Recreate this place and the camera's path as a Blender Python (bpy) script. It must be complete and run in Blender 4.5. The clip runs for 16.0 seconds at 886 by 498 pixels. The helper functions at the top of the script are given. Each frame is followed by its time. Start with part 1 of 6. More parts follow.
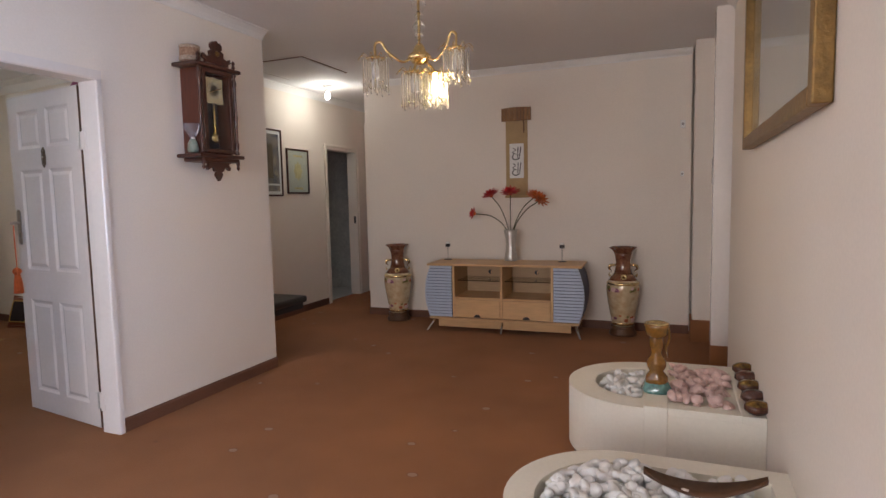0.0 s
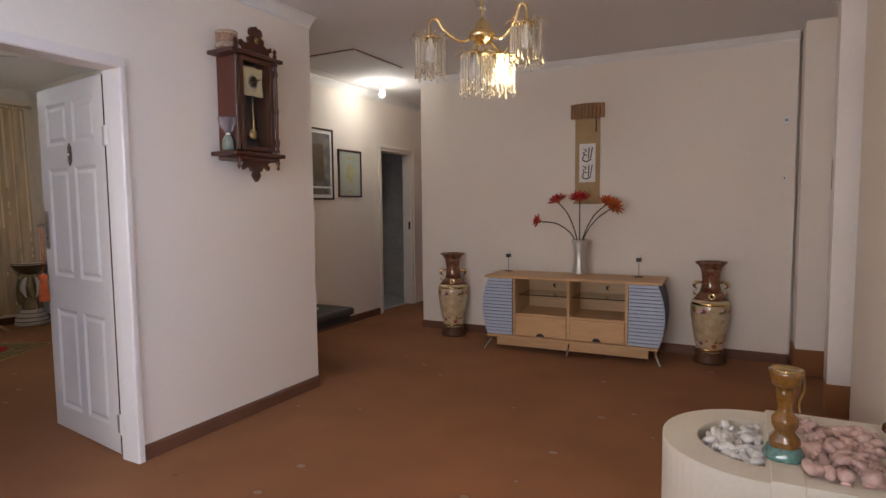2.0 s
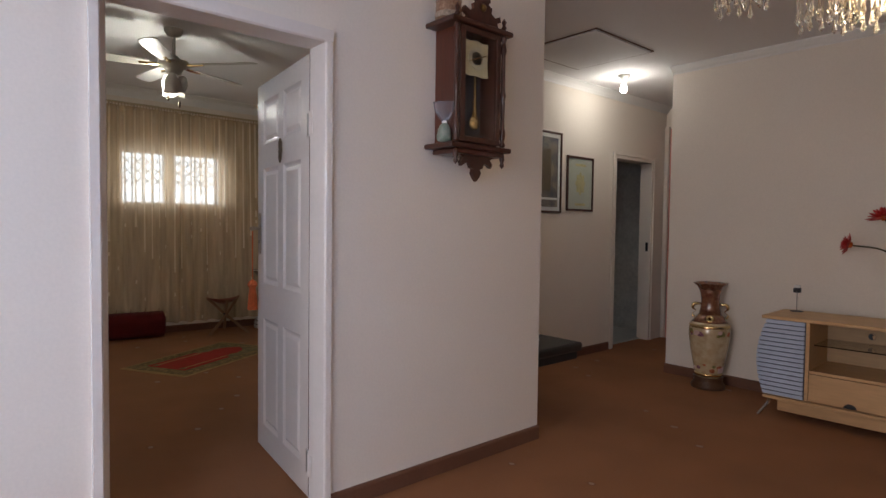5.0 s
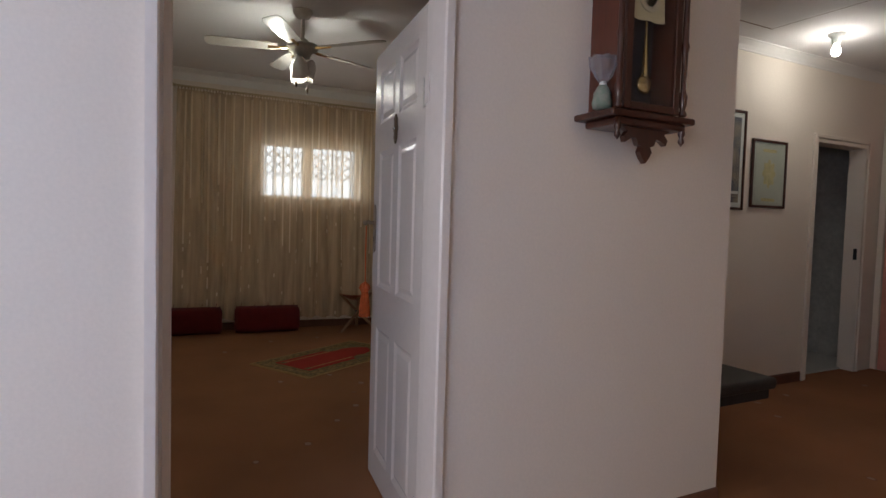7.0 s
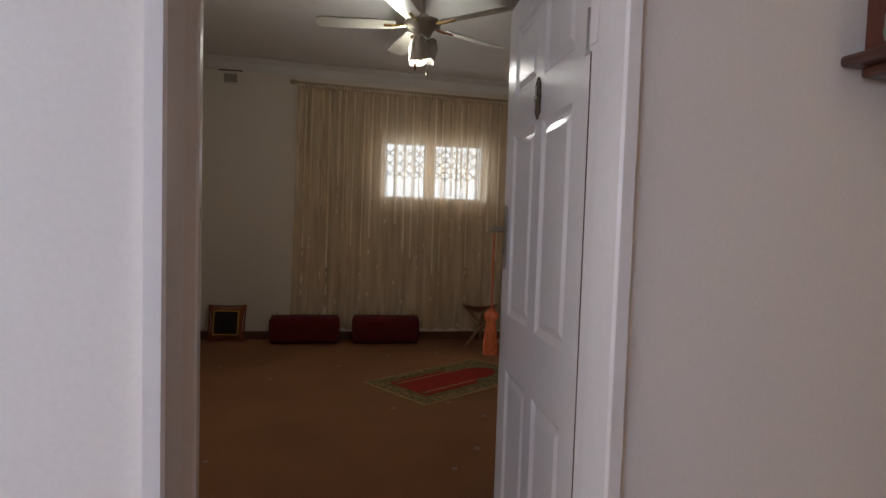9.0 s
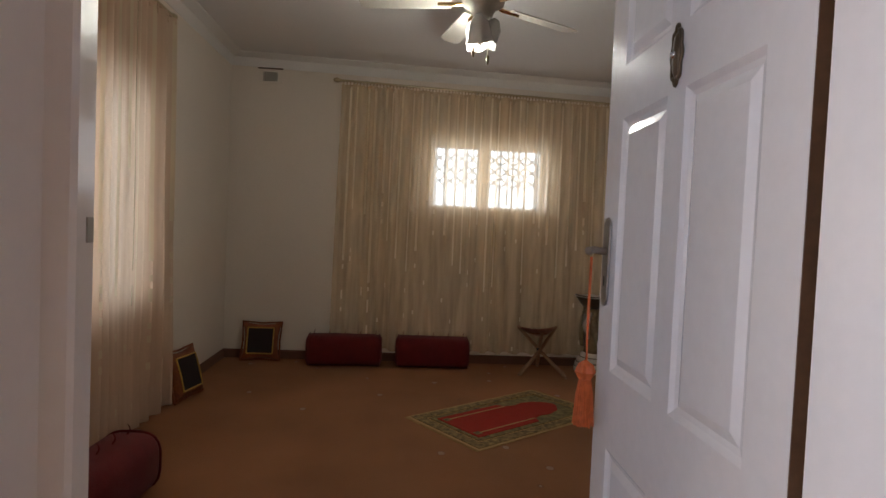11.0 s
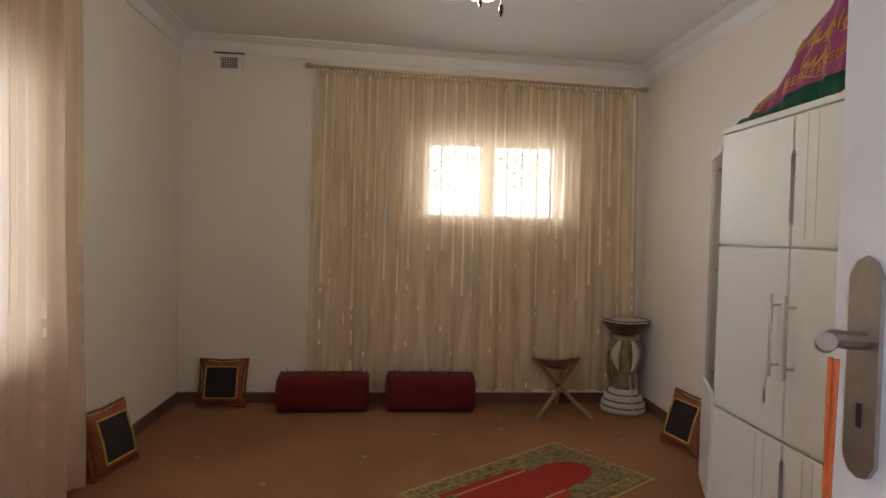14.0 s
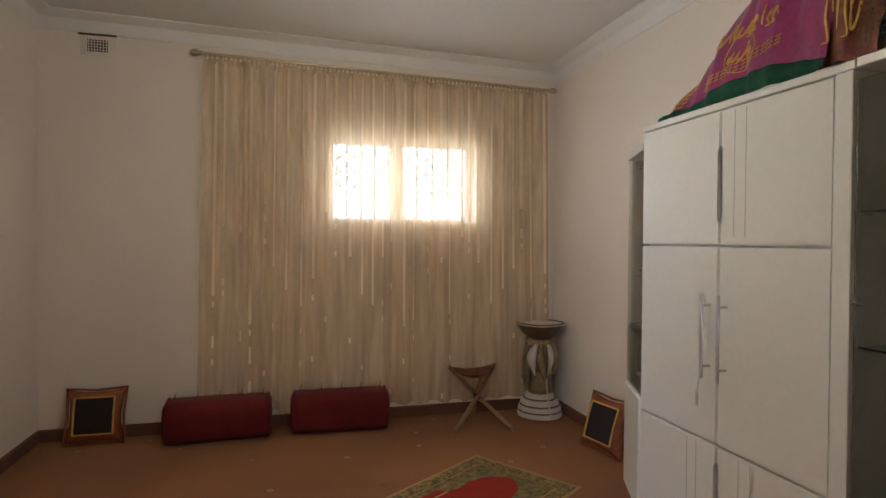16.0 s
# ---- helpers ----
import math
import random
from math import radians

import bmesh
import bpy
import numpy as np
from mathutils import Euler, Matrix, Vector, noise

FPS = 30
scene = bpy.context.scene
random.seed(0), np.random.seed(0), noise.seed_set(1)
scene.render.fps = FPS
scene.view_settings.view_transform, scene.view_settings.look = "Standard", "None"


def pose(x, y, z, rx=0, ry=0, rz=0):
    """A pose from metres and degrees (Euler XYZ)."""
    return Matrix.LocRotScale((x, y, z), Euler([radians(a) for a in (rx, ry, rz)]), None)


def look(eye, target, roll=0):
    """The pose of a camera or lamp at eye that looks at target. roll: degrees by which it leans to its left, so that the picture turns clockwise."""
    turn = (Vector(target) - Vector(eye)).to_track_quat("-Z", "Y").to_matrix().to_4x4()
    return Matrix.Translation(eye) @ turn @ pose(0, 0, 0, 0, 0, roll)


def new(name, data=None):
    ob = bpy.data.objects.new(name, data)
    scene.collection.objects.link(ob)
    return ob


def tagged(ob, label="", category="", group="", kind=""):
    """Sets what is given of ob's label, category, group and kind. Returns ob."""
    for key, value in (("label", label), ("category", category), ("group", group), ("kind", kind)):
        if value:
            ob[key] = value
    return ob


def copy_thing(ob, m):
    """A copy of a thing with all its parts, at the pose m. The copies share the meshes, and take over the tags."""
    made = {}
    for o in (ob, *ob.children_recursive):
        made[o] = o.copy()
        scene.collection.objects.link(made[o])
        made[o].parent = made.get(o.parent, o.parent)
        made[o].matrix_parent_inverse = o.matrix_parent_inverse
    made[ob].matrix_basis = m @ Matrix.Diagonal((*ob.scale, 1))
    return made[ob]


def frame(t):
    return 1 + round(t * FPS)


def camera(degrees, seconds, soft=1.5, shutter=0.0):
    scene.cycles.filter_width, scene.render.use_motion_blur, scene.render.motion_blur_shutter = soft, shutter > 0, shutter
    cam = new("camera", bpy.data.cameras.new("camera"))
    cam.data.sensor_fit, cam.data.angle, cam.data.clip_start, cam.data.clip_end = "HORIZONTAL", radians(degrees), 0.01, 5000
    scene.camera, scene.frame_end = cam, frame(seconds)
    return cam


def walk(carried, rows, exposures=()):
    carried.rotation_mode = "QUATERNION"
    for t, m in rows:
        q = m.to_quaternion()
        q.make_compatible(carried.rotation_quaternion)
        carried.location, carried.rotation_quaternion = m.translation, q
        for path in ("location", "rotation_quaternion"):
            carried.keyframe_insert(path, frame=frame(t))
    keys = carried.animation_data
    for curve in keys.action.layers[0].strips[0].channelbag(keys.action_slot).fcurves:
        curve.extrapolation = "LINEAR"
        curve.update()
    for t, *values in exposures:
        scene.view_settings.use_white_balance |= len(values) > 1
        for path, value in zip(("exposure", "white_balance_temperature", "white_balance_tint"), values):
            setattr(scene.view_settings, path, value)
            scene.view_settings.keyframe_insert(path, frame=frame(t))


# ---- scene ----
cam = camera(74.9, 16.0)
PATH = [
    (0, (0.226, -0.026, 1.339), (-0.523, 1.82, 1.164), -1.2),
    (0.5, (0.168, 0.093, 1.339), (-0.598, 1.933, 1.169), -1),
    (1, (0.109, 0.227, 1.34), (-0.688, 2.054, 1.175), -0.9),
    (1.5, (0.07, 0.335, 1.345), (-0.783, 2.136, 1.186), -0.7),
    (2, (0.006, 0.443, 1.338), (-0.922, 2.208, 1.184), -0.6),
    (2.5, (-0.096, 0.573, 1.347), (-1.119, 2.285, 1.203), -0.4),
    (3, (-0.18, 0.656, 1.334), (-1.315, 2.297, 1.208), -0),
    (3.5, (-0.258, 0.76, 1.327), (-1.521, 2.307, 1.212), 0.3),
    (4, (-0.329, 0.88, 1.307), (-1.708, 2.325, 1.2), 0.6),
    (4.2, (-0.388, 0.916, 1.295), (-1.791, 2.337, 1.197), 0.6),
    (6.5, (-0.92, 1.322, 1.252), (-2.632, 2.352, 1.158), 1.4),
    (7, (-1.077, 1.431, 1.256), (-2.853, 2.346, 1.159), 1.6),
    (7.5, (-1.223, 1.544, 1.254), (-3.06, 2.328, 1.16), 1.8),
    (8, (-1.349, 1.589, 1.251), (-3.23, 2.26, 1.15), 1.6),
    (8.5, (-1.558, 1.626, 1.259), (-3.467, 2.212, 1.161), 1.7),
    (9, (-1.74, 1.658, 1.268), (-3.67, 2.171, 1.166), 1.8),
    (9.5, (-1.913, 1.682, 1.275), (-3.855, 2.149, 1.177), 2.1),
    (10, (-2.12, 1.721, 1.291), (-4.075, 2.129, 1.193), 2.1),
    (10.2, (-2.14, 1.724, 1.262), (-4.102, 2.102, 1.184), 3),
    (12.3, (-2.822, 1.74, 1.318), (-4.793, 2.072, 1.243), 1.7),
    (12.5, (-2.895, 1.774, 1.307), (-4.867, 2.101, 1.239), 1.8),
    (13, (-2.988, 1.833, 1.319), (-4.961, 2.154, 1.254), 1.7),
    (13.5, (-3.071, 1.858, 1.319), (-5.042, 2.193, 1.261), 1.6),
    (14, (-3.206, 1.874, 1.337), (-5.17, 2.245, 1.284), 1.4),
    (14.5, (-3.326, 1.895, 1.334), (-5.275, 2.342, 1.289), 1.2),
    (15, (-3.397, 1.896, 1.334), (-5.324, 2.432, 1.294), 0.9),
    (15.5, (-3.444, 1.883, 1.335), (-5.344, 2.506, 1.298), 0.6),
    (16, (-3.474, 1.855, 1.33), (-5.345, 2.56, 1.3), 0.4),
]
walk(cam, [(t, look(eye, target, roll)) for t, eye, target, roll in PATH],
     [(0, -0.15), (3, -0.2), (4.5, -0.45), (6.5, -0.8), (9.5, -0.85), (10.5, -0.5), (12.3, 0.15), (14, 0.4), (16, 0.5)])

# ---- world and lights ----
world = bpy.data.worlds.new("world")
scene.world = world
world.use_nodes = True
wn = world.node_tree.nodes
sky = wn.new("ShaderNodeTexSky")
sky.sky_type, sky.sun_disc, sky.sun_elevation, sky.sun_rotation = "NISHITA", False, radians(58), radians(31)
world.node_tree.links.new(sky.outputs[0], wn["Background"].inputs[0])
wn["Background"].inputs[1].default_value = 0.12


def lamp(name, kind, energy, colour, m, size=0.1, size_y=None):
    data = bpy.data.lights.new(name, kind)
    data.energy, data.color = energy, colour
    if kind == "AREA":
        data.shape, data.size, data.size_y = "RECTANGLE", size, size_y or size
    elif kind == "SUN":
        data.angle = size
    else:
        data.shadow_soft_size = size
    ob = new(name, data)
    ob.matrix_world = m
    return ob


lamp("sun", "SUN", 3.0, (1, 0.95, 0.88), look((0, 0, 0), (-0.3, -0.5, -0.8)), radians(0.5))
lamp("chandelier_bulb_light", "POINT", 26, (1, 0.77, 0.51), Matrix.Translation((-1.03, 3.05, 1.93)), 0.03)
lamp("hall_bulb_light", "POINT", 8, (1, 0.97, 0.88), Matrix.Translation((-3.53, 5.79, 2.49)), 0.045)
lamp("fan_bulb_light", "POINT", 15, (0.97, 0.98, 0.87), Matrix.Translation((-5.46, 2.36, 2.25)), 0.05)
window_glow = lamp("lounge_window_sky", "AREA", 33, (0.50, 0.66, 1.0), look((0.565, -1.3, 1.5), (-2.8, 0.3, 1.25)), 1.5, 1.1)
window_glow.data.spread = radians(85)
lamp("back_window_sky", "AREA", 90, (0.96, 0.92, 0.95), look((-0.9, -2.96, 1.5), (-1.0, 3, 1.4)), 2.0, 1.3)
lamp("bedroom_window_sky", "AREA", 4.5, (0.86, 0.90, 1.0), look((-7.72, 3.12, 1.75), (-4.7, 2.8, 1.3)), 1.1, 0.6)
lamp("side_window_sky", "AREA", 7.5, (0.95, 0.96, 0.88), look((-4.62, 0.22, 1.45), (-4.3, 3.2, 1.1)), 1.6, 1.1)

# ---- materials ----
def mat(name, base, rough=0.6, metal=0.0, noise_scale=0.0, vary=0.12, bump=0.0, fine=0.0, second=None, coat=0.0, sheen=0.0,
        trans=0.0, emit=0.0, emit_colour=None, stretch=(1, 1, 1), alpha=1.0, ior=1.45):
    """A surface with mottling at noise_scale and fine grain at fine, in metres' own scale."""
    m = bpy.data.materials.new(name)
    m.use_nodes = True
    n, l = m.node_tree.nodes, m.node_tree.links
    b = n["Principled BSDF"]
    b.inputs["Base Color"].default_value = (*base, 1)
    b.inputs["Roughness"].default_value, b.inputs["Metallic"].default_value = rough, metal
    b.inputs["Coat Weight"].default_value, b.inputs["Sheen Weight"].default_value = coat, sheen
    b.inputs["Transmission Weight"].default_value, b.inputs["IOR"].default_value = trans, ior
    b.inputs["Alpha"].default_value = alpha
    if emit:
        b.inputs["Emission Color"].default_value = (*(emit_colour or base), 1)
        b.inputs["Emission Strength"].default_value = emit
    if noise_scale or fine:
        tc, mp = n.new("ShaderNodeTexCoord"), n.new("ShaderNodeMapping")
        mp.inputs["Scale"].default_value = stretch
        l.new(tc.outputs["Object"], mp.inputs[0])
        big, small, mix = n.new("ShaderNodeTexNoise"), n.new("ShaderNodeTexNoise"), n.new("ShaderNodeMix")
        big.inputs["Scale"].default_value, big.inputs["Detail"].default_value = noise_scale or 2, 4
        small.inputs["Scale"].default_value, small.inputs["Detail"].default_value = fine or 60, 3
        l.new(mp.outputs[0], big.inputs[0]), l.new(mp.outputs[0], small.inputs[0])
        avg = n.new("ShaderNodeMath")
        avg.operation = "MULTIPLY_ADD"
        avg.inputs[1].default_value = 0.5
        half = n.new("ShaderNodeMath")
        half.operation = "MULTIPLY"
        half.inputs[1].default_value = 0.5
        l.new(big.outputs[0], half.inputs[0]), l.new(small.outputs[0], avg.inputs[0]), l.new(half.outputs[0], avg.inputs[2])
        ramp = n.new("ShaderNodeMapRange")
        ramp.inputs[1].default_value, ramp.inputs[2].default_value = 0.32, 0.68
        l.new(avg.outputs[0], ramp.inputs[0])
        mix.data_type = "RGBA"
        lo = second or tuple(c * (1 - vary) for c in base)
        hi = base if second else tuple(min(1, c * (1 + vary)) for c in base)
        mix.inputs[6].default_value, mix.inputs[7].default_value = (*lo, 1), (*hi, 1)
        l.new(ramp.outputs[0], mix.inputs[0])
        l.new(mix.outputs[2], b.inputs["Base Color"])
        if bump:
            bp = n.new("ShaderNodeBump")
            bp.inputs["Strength"].default_value, bp.inputs["Distance"].default_value = bump, 0.01
            l.new(small.outputs[0], bp.inputs["Height"]), l.new(bp.outputs[0], b.inputs["Normal"])
    return m


PLASTER = mat("cream_plaster", (0.79, 0.715, 0.635), 0.75, noise_scale=1.2, vary=0.04, bump=0.04, fine=90)
CEILING = mat("white_ceiling_paint", (0.74, 0.72, 0.72), 0.8, noise_scale=1.0, vary=0.03, bump=0.06, fine=60)
CORNICE = mat("white_cornice", (0.78, 0.76, 0.74), 0.7, noise_scale=3, vary=0.03)
SKIRT = mat("brown_skirting", (0.15, 0.065, 0.038), 0.6, noise_scale=4, vary=0.2, fine=120)
GLOSS = mat("white_gloss_paint", (0.77, 0.71, 0.665), 0.26, noise_scale=3, vary=0.03, bump=0.05, fine=40, coat=0.2)
GREYTILE = mat("grey_bathroom_tile", (0.52, 0.50, 0.45), 0.3, noise_scale=5, vary=0.2, fine=30)
PINKDOOR = mat("pink_painted_wood", (0.66, 0.30, 0.25), 0.5, noise_scale=4, vary=0.12)



def carpet():
    """Cut-pile carpet with sparse cream and dark woven flecks on a loose lattice."""
    m = mat("tan_brown_carpet", (0.335, 0.140, 0.056), 0.97, noise_scale=1.3, vary=0.30, bump=0.9, fine=220, sheen=0.03)
    n, l = m.node_tree.nodes, m.node_tree.links
    b = n["Principled BSDF"]
    base = b.inputs["Base Color"].links[0].from_socket
    tc, mp, vo = n.new("ShaderNodeTexCoord"), n.new("ShaderNodeMapping"), n.new("ShaderNodeTexVoronoi")
    mp.inputs["Rotation"].default_value = (0, 0, radians(38))
    mp.inputs["Scale"].default_value = (2.9, 3.7, 0.001)
    vo.inputs["Scale"].default_value, vo.inputs["Randomness"].default_value = 1.0, 0.4
    l.new(tc.outputs["Object"], mp.inputs[0]), l.new(mp.outputs[0], vo.inputs[0])
    for limit, colour in ((0.095, (0.17, 0.075, 0.038)), (0.075, (0.60, 0.44, 0.34))):
        lt, mx = n.new("ShaderNodeMath"), n.new("ShaderNodeMix")
        lt.operation, lt.inputs[1].default_value = "LESS_THAN", limit
        nz = n.new("ShaderNodeMath")
        nz.operation, nz.inputs[1].default_value = "MULTIPLY", 0.45
        l.new(vo.outputs["Distance"], lt.inputs[0]), l.new(lt.outputs[0], nz.inputs[0])
        mx.data_type = "RGBA"
        mx.inputs[7].default_value = (*colour, 1)
        l.new(nz.outputs[0], mx.inputs[0]), l.new(base, mx.inputs[6])
        base = mx.outputs[2]
    l.new(base, b.inputs["Base Color"])
    return m


def sheer(name, colour, see):
    """Thin curtain cloth: part open weave, part light passing through, part cloth, with satin stripes."""
    m = bpy.data.materials.new(name)
    m.use_nodes = True
    n, l = m.node_tree.nodes, m.node_tree.links
    n.remove(n["Principled BSDF"])
    tr, tl, df, m1, m2 = (n.new("ShaderNodeBsdf" + k) for k in ("Transparent", "Translucent", "Diffuse", "Glossy", "Transparent"))
    a1, a2 = n.new("ShaderNodeMixShader"), n.new("ShaderNodeMixShader")
    n.remove(m1), n.remove(m2)
    tc, mp, nz, rp = n.new("ShaderNodeTexCoord"), n.new("ShaderNodeMapping"), n.new("ShaderNodeTexNoise"), n.new("ShaderNodeMapRange")
    mp.inputs["Scale"].default_value = (6, 6, 0.6)
    nz.inputs["Scale"].default_value, nz.inputs["Detail"].default_value = 2.5, 5
    l.new(tc.outputs["Object"], mp.inputs[0]), l.new(mp.outputs[0], nz.inputs[0])
    rp.inputs[1].default_value, rp.inputs[2].default_value = 0.35, 0.65
    rp.inputs[3].default_value, rp.inputs[4].default_value = see * 0.8, see * 1.2
    l.new(nz.outputs[0], rp.inputs[0]), l.new(rp.outputs[0], a2.inputs[0])
    tl.inputs[0].default_value, df.inputs[0].default_value = (*colour, 1), (*colour, 1)
    a1.inputs[0].default_value = 0.5
    l.new(tl.outputs[0], a1.inputs[1]), l.new(df.outputs[0], a1.inputs[2])
    l.new(a1.outputs[0], a2.inputs[1]), l.new(tr.outputs[0], a2.inputs[2])
    l.new(a2.outputs[0], n["Material Output"].inputs[0])
    return m


CARPET = carpet()
SHEER = sheer("gold_sheer_cloth", (0.85, 0.675, 0.455), 0.48)
SHEERSIDE = sheer("rosy_gold_sheer_cloth", (0.80, 0.62, 0.47), 0.20)
SATIN = sheer("cream_satin_stripe", (0.87, 0.76, 0.57), 0.22)
WHITEWOOD = mat("white_cabinet_lacquer", (0.76, 0.73, 0.68), 0.32, noise_scale=2, vary=0.03, bump=0.04, fine=30)
STEEL = mat("brushed_steel", (0.55, 0.53, 0.50), 0.32, 1.0, noise_scale=20, vary=0.1)
NICKEL = mat("satin_nickel", (0.38, 0.34, 0.30), 0.35, 1.0, noise_scale=25, vary=0.12)
PALEBRASS = mat("pale_satin_brass", (0.50, 0.42, 0.28), 0.35, 0.9, noise_scale=15, vary=0.1)
BRASS = mat("polished_brass", (0.74, 0.57, 0.28), 0.22, 1.0, noise_scale=15, vary=0.1)
DARKWOOD = mat("dark_mahogany", (0.055, 0.016, 0.009), 0.32, noise_scale=6, vary=0.4, fine=60, coat=0.4, stretch=(1, 1, 0.15))
REDWOOD = mat("reddish_mahogany", (0.085, 0.022, 0.011), 0.35, noise_scale=6, vary=0.3, fine=60, coat=0.3, stretch=(1, 1, 0.15))
BEECH = mat("beech_veneer", (0.60, 0.37, 0.18), 0.42, noise_scale=3, vary=0.14, fine=50, stretch=(0.15, 1, 1))
# the same beech, darkened for the shade inside the open shelves
BEECHSHADE = mat("shaded_beech_back", (0.50, 0.33, 0.18), 0.5, noise_scale=3, vary=0.12, fine=50, stretch=(0.15, 1, 1))
BLUEGREY = mat("pale_blue_grey_lacquer", (0.47, 0.54, 0.68), 0.4, noise_scale=4, vary=0.05)
NAVY = mat("dark_blue_groove", (0.06, 0.08, 0.15), 0.5, noise_scale=8, vary=0.1)
PALEDIAL = mat("pale_gilt_dial", (0.62, 0.53, 0.33), 0.4, 0.35, noise_scale=18, vary=0.12)
CHROME = mat("chrome", (0.72, 0.72, 0.74), 0.12, 1.0)
BLACK = mat("black_plastic", (0.02, 0.02, 0.022), 0.4, noise_scale=30, vary=0.2)
BLACKLEATHER = mat("black_leather", (0.025, 0.022, 0.02), 0.45, noise_scale=40, vary=0.3, bump=0.3, fine=150)
GLASS = mat("clear_glass", (0.95, 0.97, 0.96), 0.03, trans=1.0, ior=1.3)
SMOKED = mat("smoked_cabinet_glass", (0.86, 0.88, 0.82), 0.04, trans=1.0, ior=1.2)
CRYSTAL = mat("gold_tinted_crystal", (0.99, 0.95, 0.84), 0.05, trans=0.95, ior=1.45)
LITGLASS = mat("lit_glass_shade", (1, 0.95, 0.85), 0.3, emit=7.0, emit_colour=(1, 0.93, 0.80))
LITBULB = mat("lit_bulb", (1, 0.98, 0.95), 0.3, emit=30.0, emit_colour=(1, 0.97, 0.90))
WARMBULB = mat("lit_warm_bulb", (1, 0.85, 0.6), 0.3, emit=40.0, emit_colour=(1, 0.80, 0.48))
PORCELAIN = mat("white_porcelain", (0.80, 0.79, 0.77), 0.25, noise_scale=5, vary=0.03)
REDVELVET = mat("dark_red_velvet", (0.12, 0.005, 0.005), 0.9, noise_scale=9, vary=0.35, bump=0.4, fine=160, sheen=0.06)
GOLDCLOTH = mat("orange_gold_brocade", (0.31, 0.095, 0.025), 0.55, noise_scale=22, fine=70, second=(0.16, 0.03, 0.015), bump=0.3)
BLACKCLOTH = mat("black_cloth", (0.022, 0.014, 0.015), 0.9, noise_scale=14, vary=0.3, bump=0.2, fine=120)
SADDLE = mat("red_brown_leather", (0.27, 0.095, 0.05), 0.5, noise_scale=10, vary=0.25, bump=0.2, fine=90)
OAK = mat("brown_stool_wood", (0.32, 0.18, 0.10), 0.5, noise_scale=8, vary=0.25, fine=60)
PURPLE = mat("magenta_purple_satin", (0.24, 0.018, 0.10), 0.5, noise_scale=3, vary=0.3, bump=0.15, fine=60, sheen=0.2)
MAROON = mat("maroon_brocade", (0.12, 0.012, 0.03), 0.55, noise_scale=18, fine=60, second=(0.26, 0.10, 0.03))
GREEN = mat("green_lining_cloth", (0.01, 0.12, 0.065), 0.6, noise_scale=6, vary=0.3)
GOLDPRINT = mat("gold_thread", (0.62, 0.38, 0.09), 0.4, 0.3, noise_scale=40, vary=0.25)
WHITESTONE = mat("white_pebble", (0.74, 0.73, 0.72), 0.55, noise_scale=14, vary=0.1, bump=0.15, fine=60)
PINKSTONE = mat("rose_quartz", (0.64, 0.45, 0.41), 0.35, noise_scale=12, vary=0.2, bump=0.3, fine=40)
AMBER = mat("amber_glazed_glass", (0.21, 0.095, 0.018), 0.12, noise_scale=12, vary=0.4, coat=0.6)
TEAL = mat("teal_glazed_glass", (0.10, 0.22, 0.20), 0.12, noise_scale=14, vary=0.4, coat=0.6)
NUTBROWN = mat("dark_brown_polished_stone", (0.085, 0.03, 0.02), 0.25, noise_scale=10, vary=0.4, coat=0.4)
NUTGOLD = mat("gold_flecked_polished_stone", (0.40, 0.24, 0.06), 0.2, 0.5, noise_scale=25, fine=60, second=(0.05, 0.02, 0.012))
PLANTER = mat("cream_painted_planter", (0.78, 0.73, 0.63), 0.6, noise_scale=2.5, vary=0.04, bump=0.08, fine=70)
OLDGOLD = mat("antique_gold_frame", (0.20, 0.115, 0.035), 0.4, 0.55, noise_scale=14, vary=0.35, bump=0.25, fine=60)
DRAWING = mat("faded_grey_drawing", (0.40, 0.39, 0.37), 0.4, noise_scale=3, fine=9, second=(0.26, 0.26, 0.27))
PAPER = mat("white_paper", (0.76, 0.75, 0.72), 0.7, noise_scale=6, vary=0.04)
KRAFT = mat("tan_scroll_cloth", (0.42, 0.29, 0.15), 0.8, noise_scale=8, vary=0.12, bump=0.2, fine=160)
BAMBOO = mat("brown_bamboo_roll", (0.26, 0.13, 0.045), 0.4, noise_scale=9, vary=0.4, stretch=(6, 1, 0.4), coat=0.2)
INK = mat("black_ink", (0.015, 0.013, 0.015), 0.6)
STEMGREEN = mat("brown_green_stem", (0.07, 0.06, 0.025), 0.6, noise_scale=20, vary=0.3)
PETALRED = mat("red_wooden_petal", (0.42, 0.018, 0.02), 0.5, noise_scale=25, vary=0.3)
PETALORANGE = mat("orange_red_petal", (0.50, 0.10, 0.015), 0.5, noise_scale=25, vary=0.35)
SILVERVASE = mat("brushed_silver_vase", (0.52, 0.49, 0.45), 0.35, 0.4, noise_scale=5, vary=0.12, stretch=(8, 8, 0.4))
VASECREAM = mat("painted_cream_porcelain", (0.66, 0.55, 0.36), 0.2, noise_scale=16, fine=24, second=(0.46, 0.31, 0.17), coat=0.6)
VASEPLUM = mat("painted_plum_glaze", (0.25, 0.11, 0.15), 0.25, noise_scale=30, vary=0.4, coat=0.5)
VASERED = mat("painted_rust_glaze", (0.42, 0.13, 0.06), 0.25, noise_scale=30, vary=0.4, coat=0.5)
VASELEAF = mat("painted_olive_glaze", (0.22, 0.20, 0.08), 0.25, noise_scale=30, vary=0.4, coat=0.5)
VASEBROWN = mat("painted_brown_porcelain", (0.30, 0.14, 0.07), 0.2, noise_scale=20, fine=45, second=(0.12, 0.03, 0.02), coat=0.6)
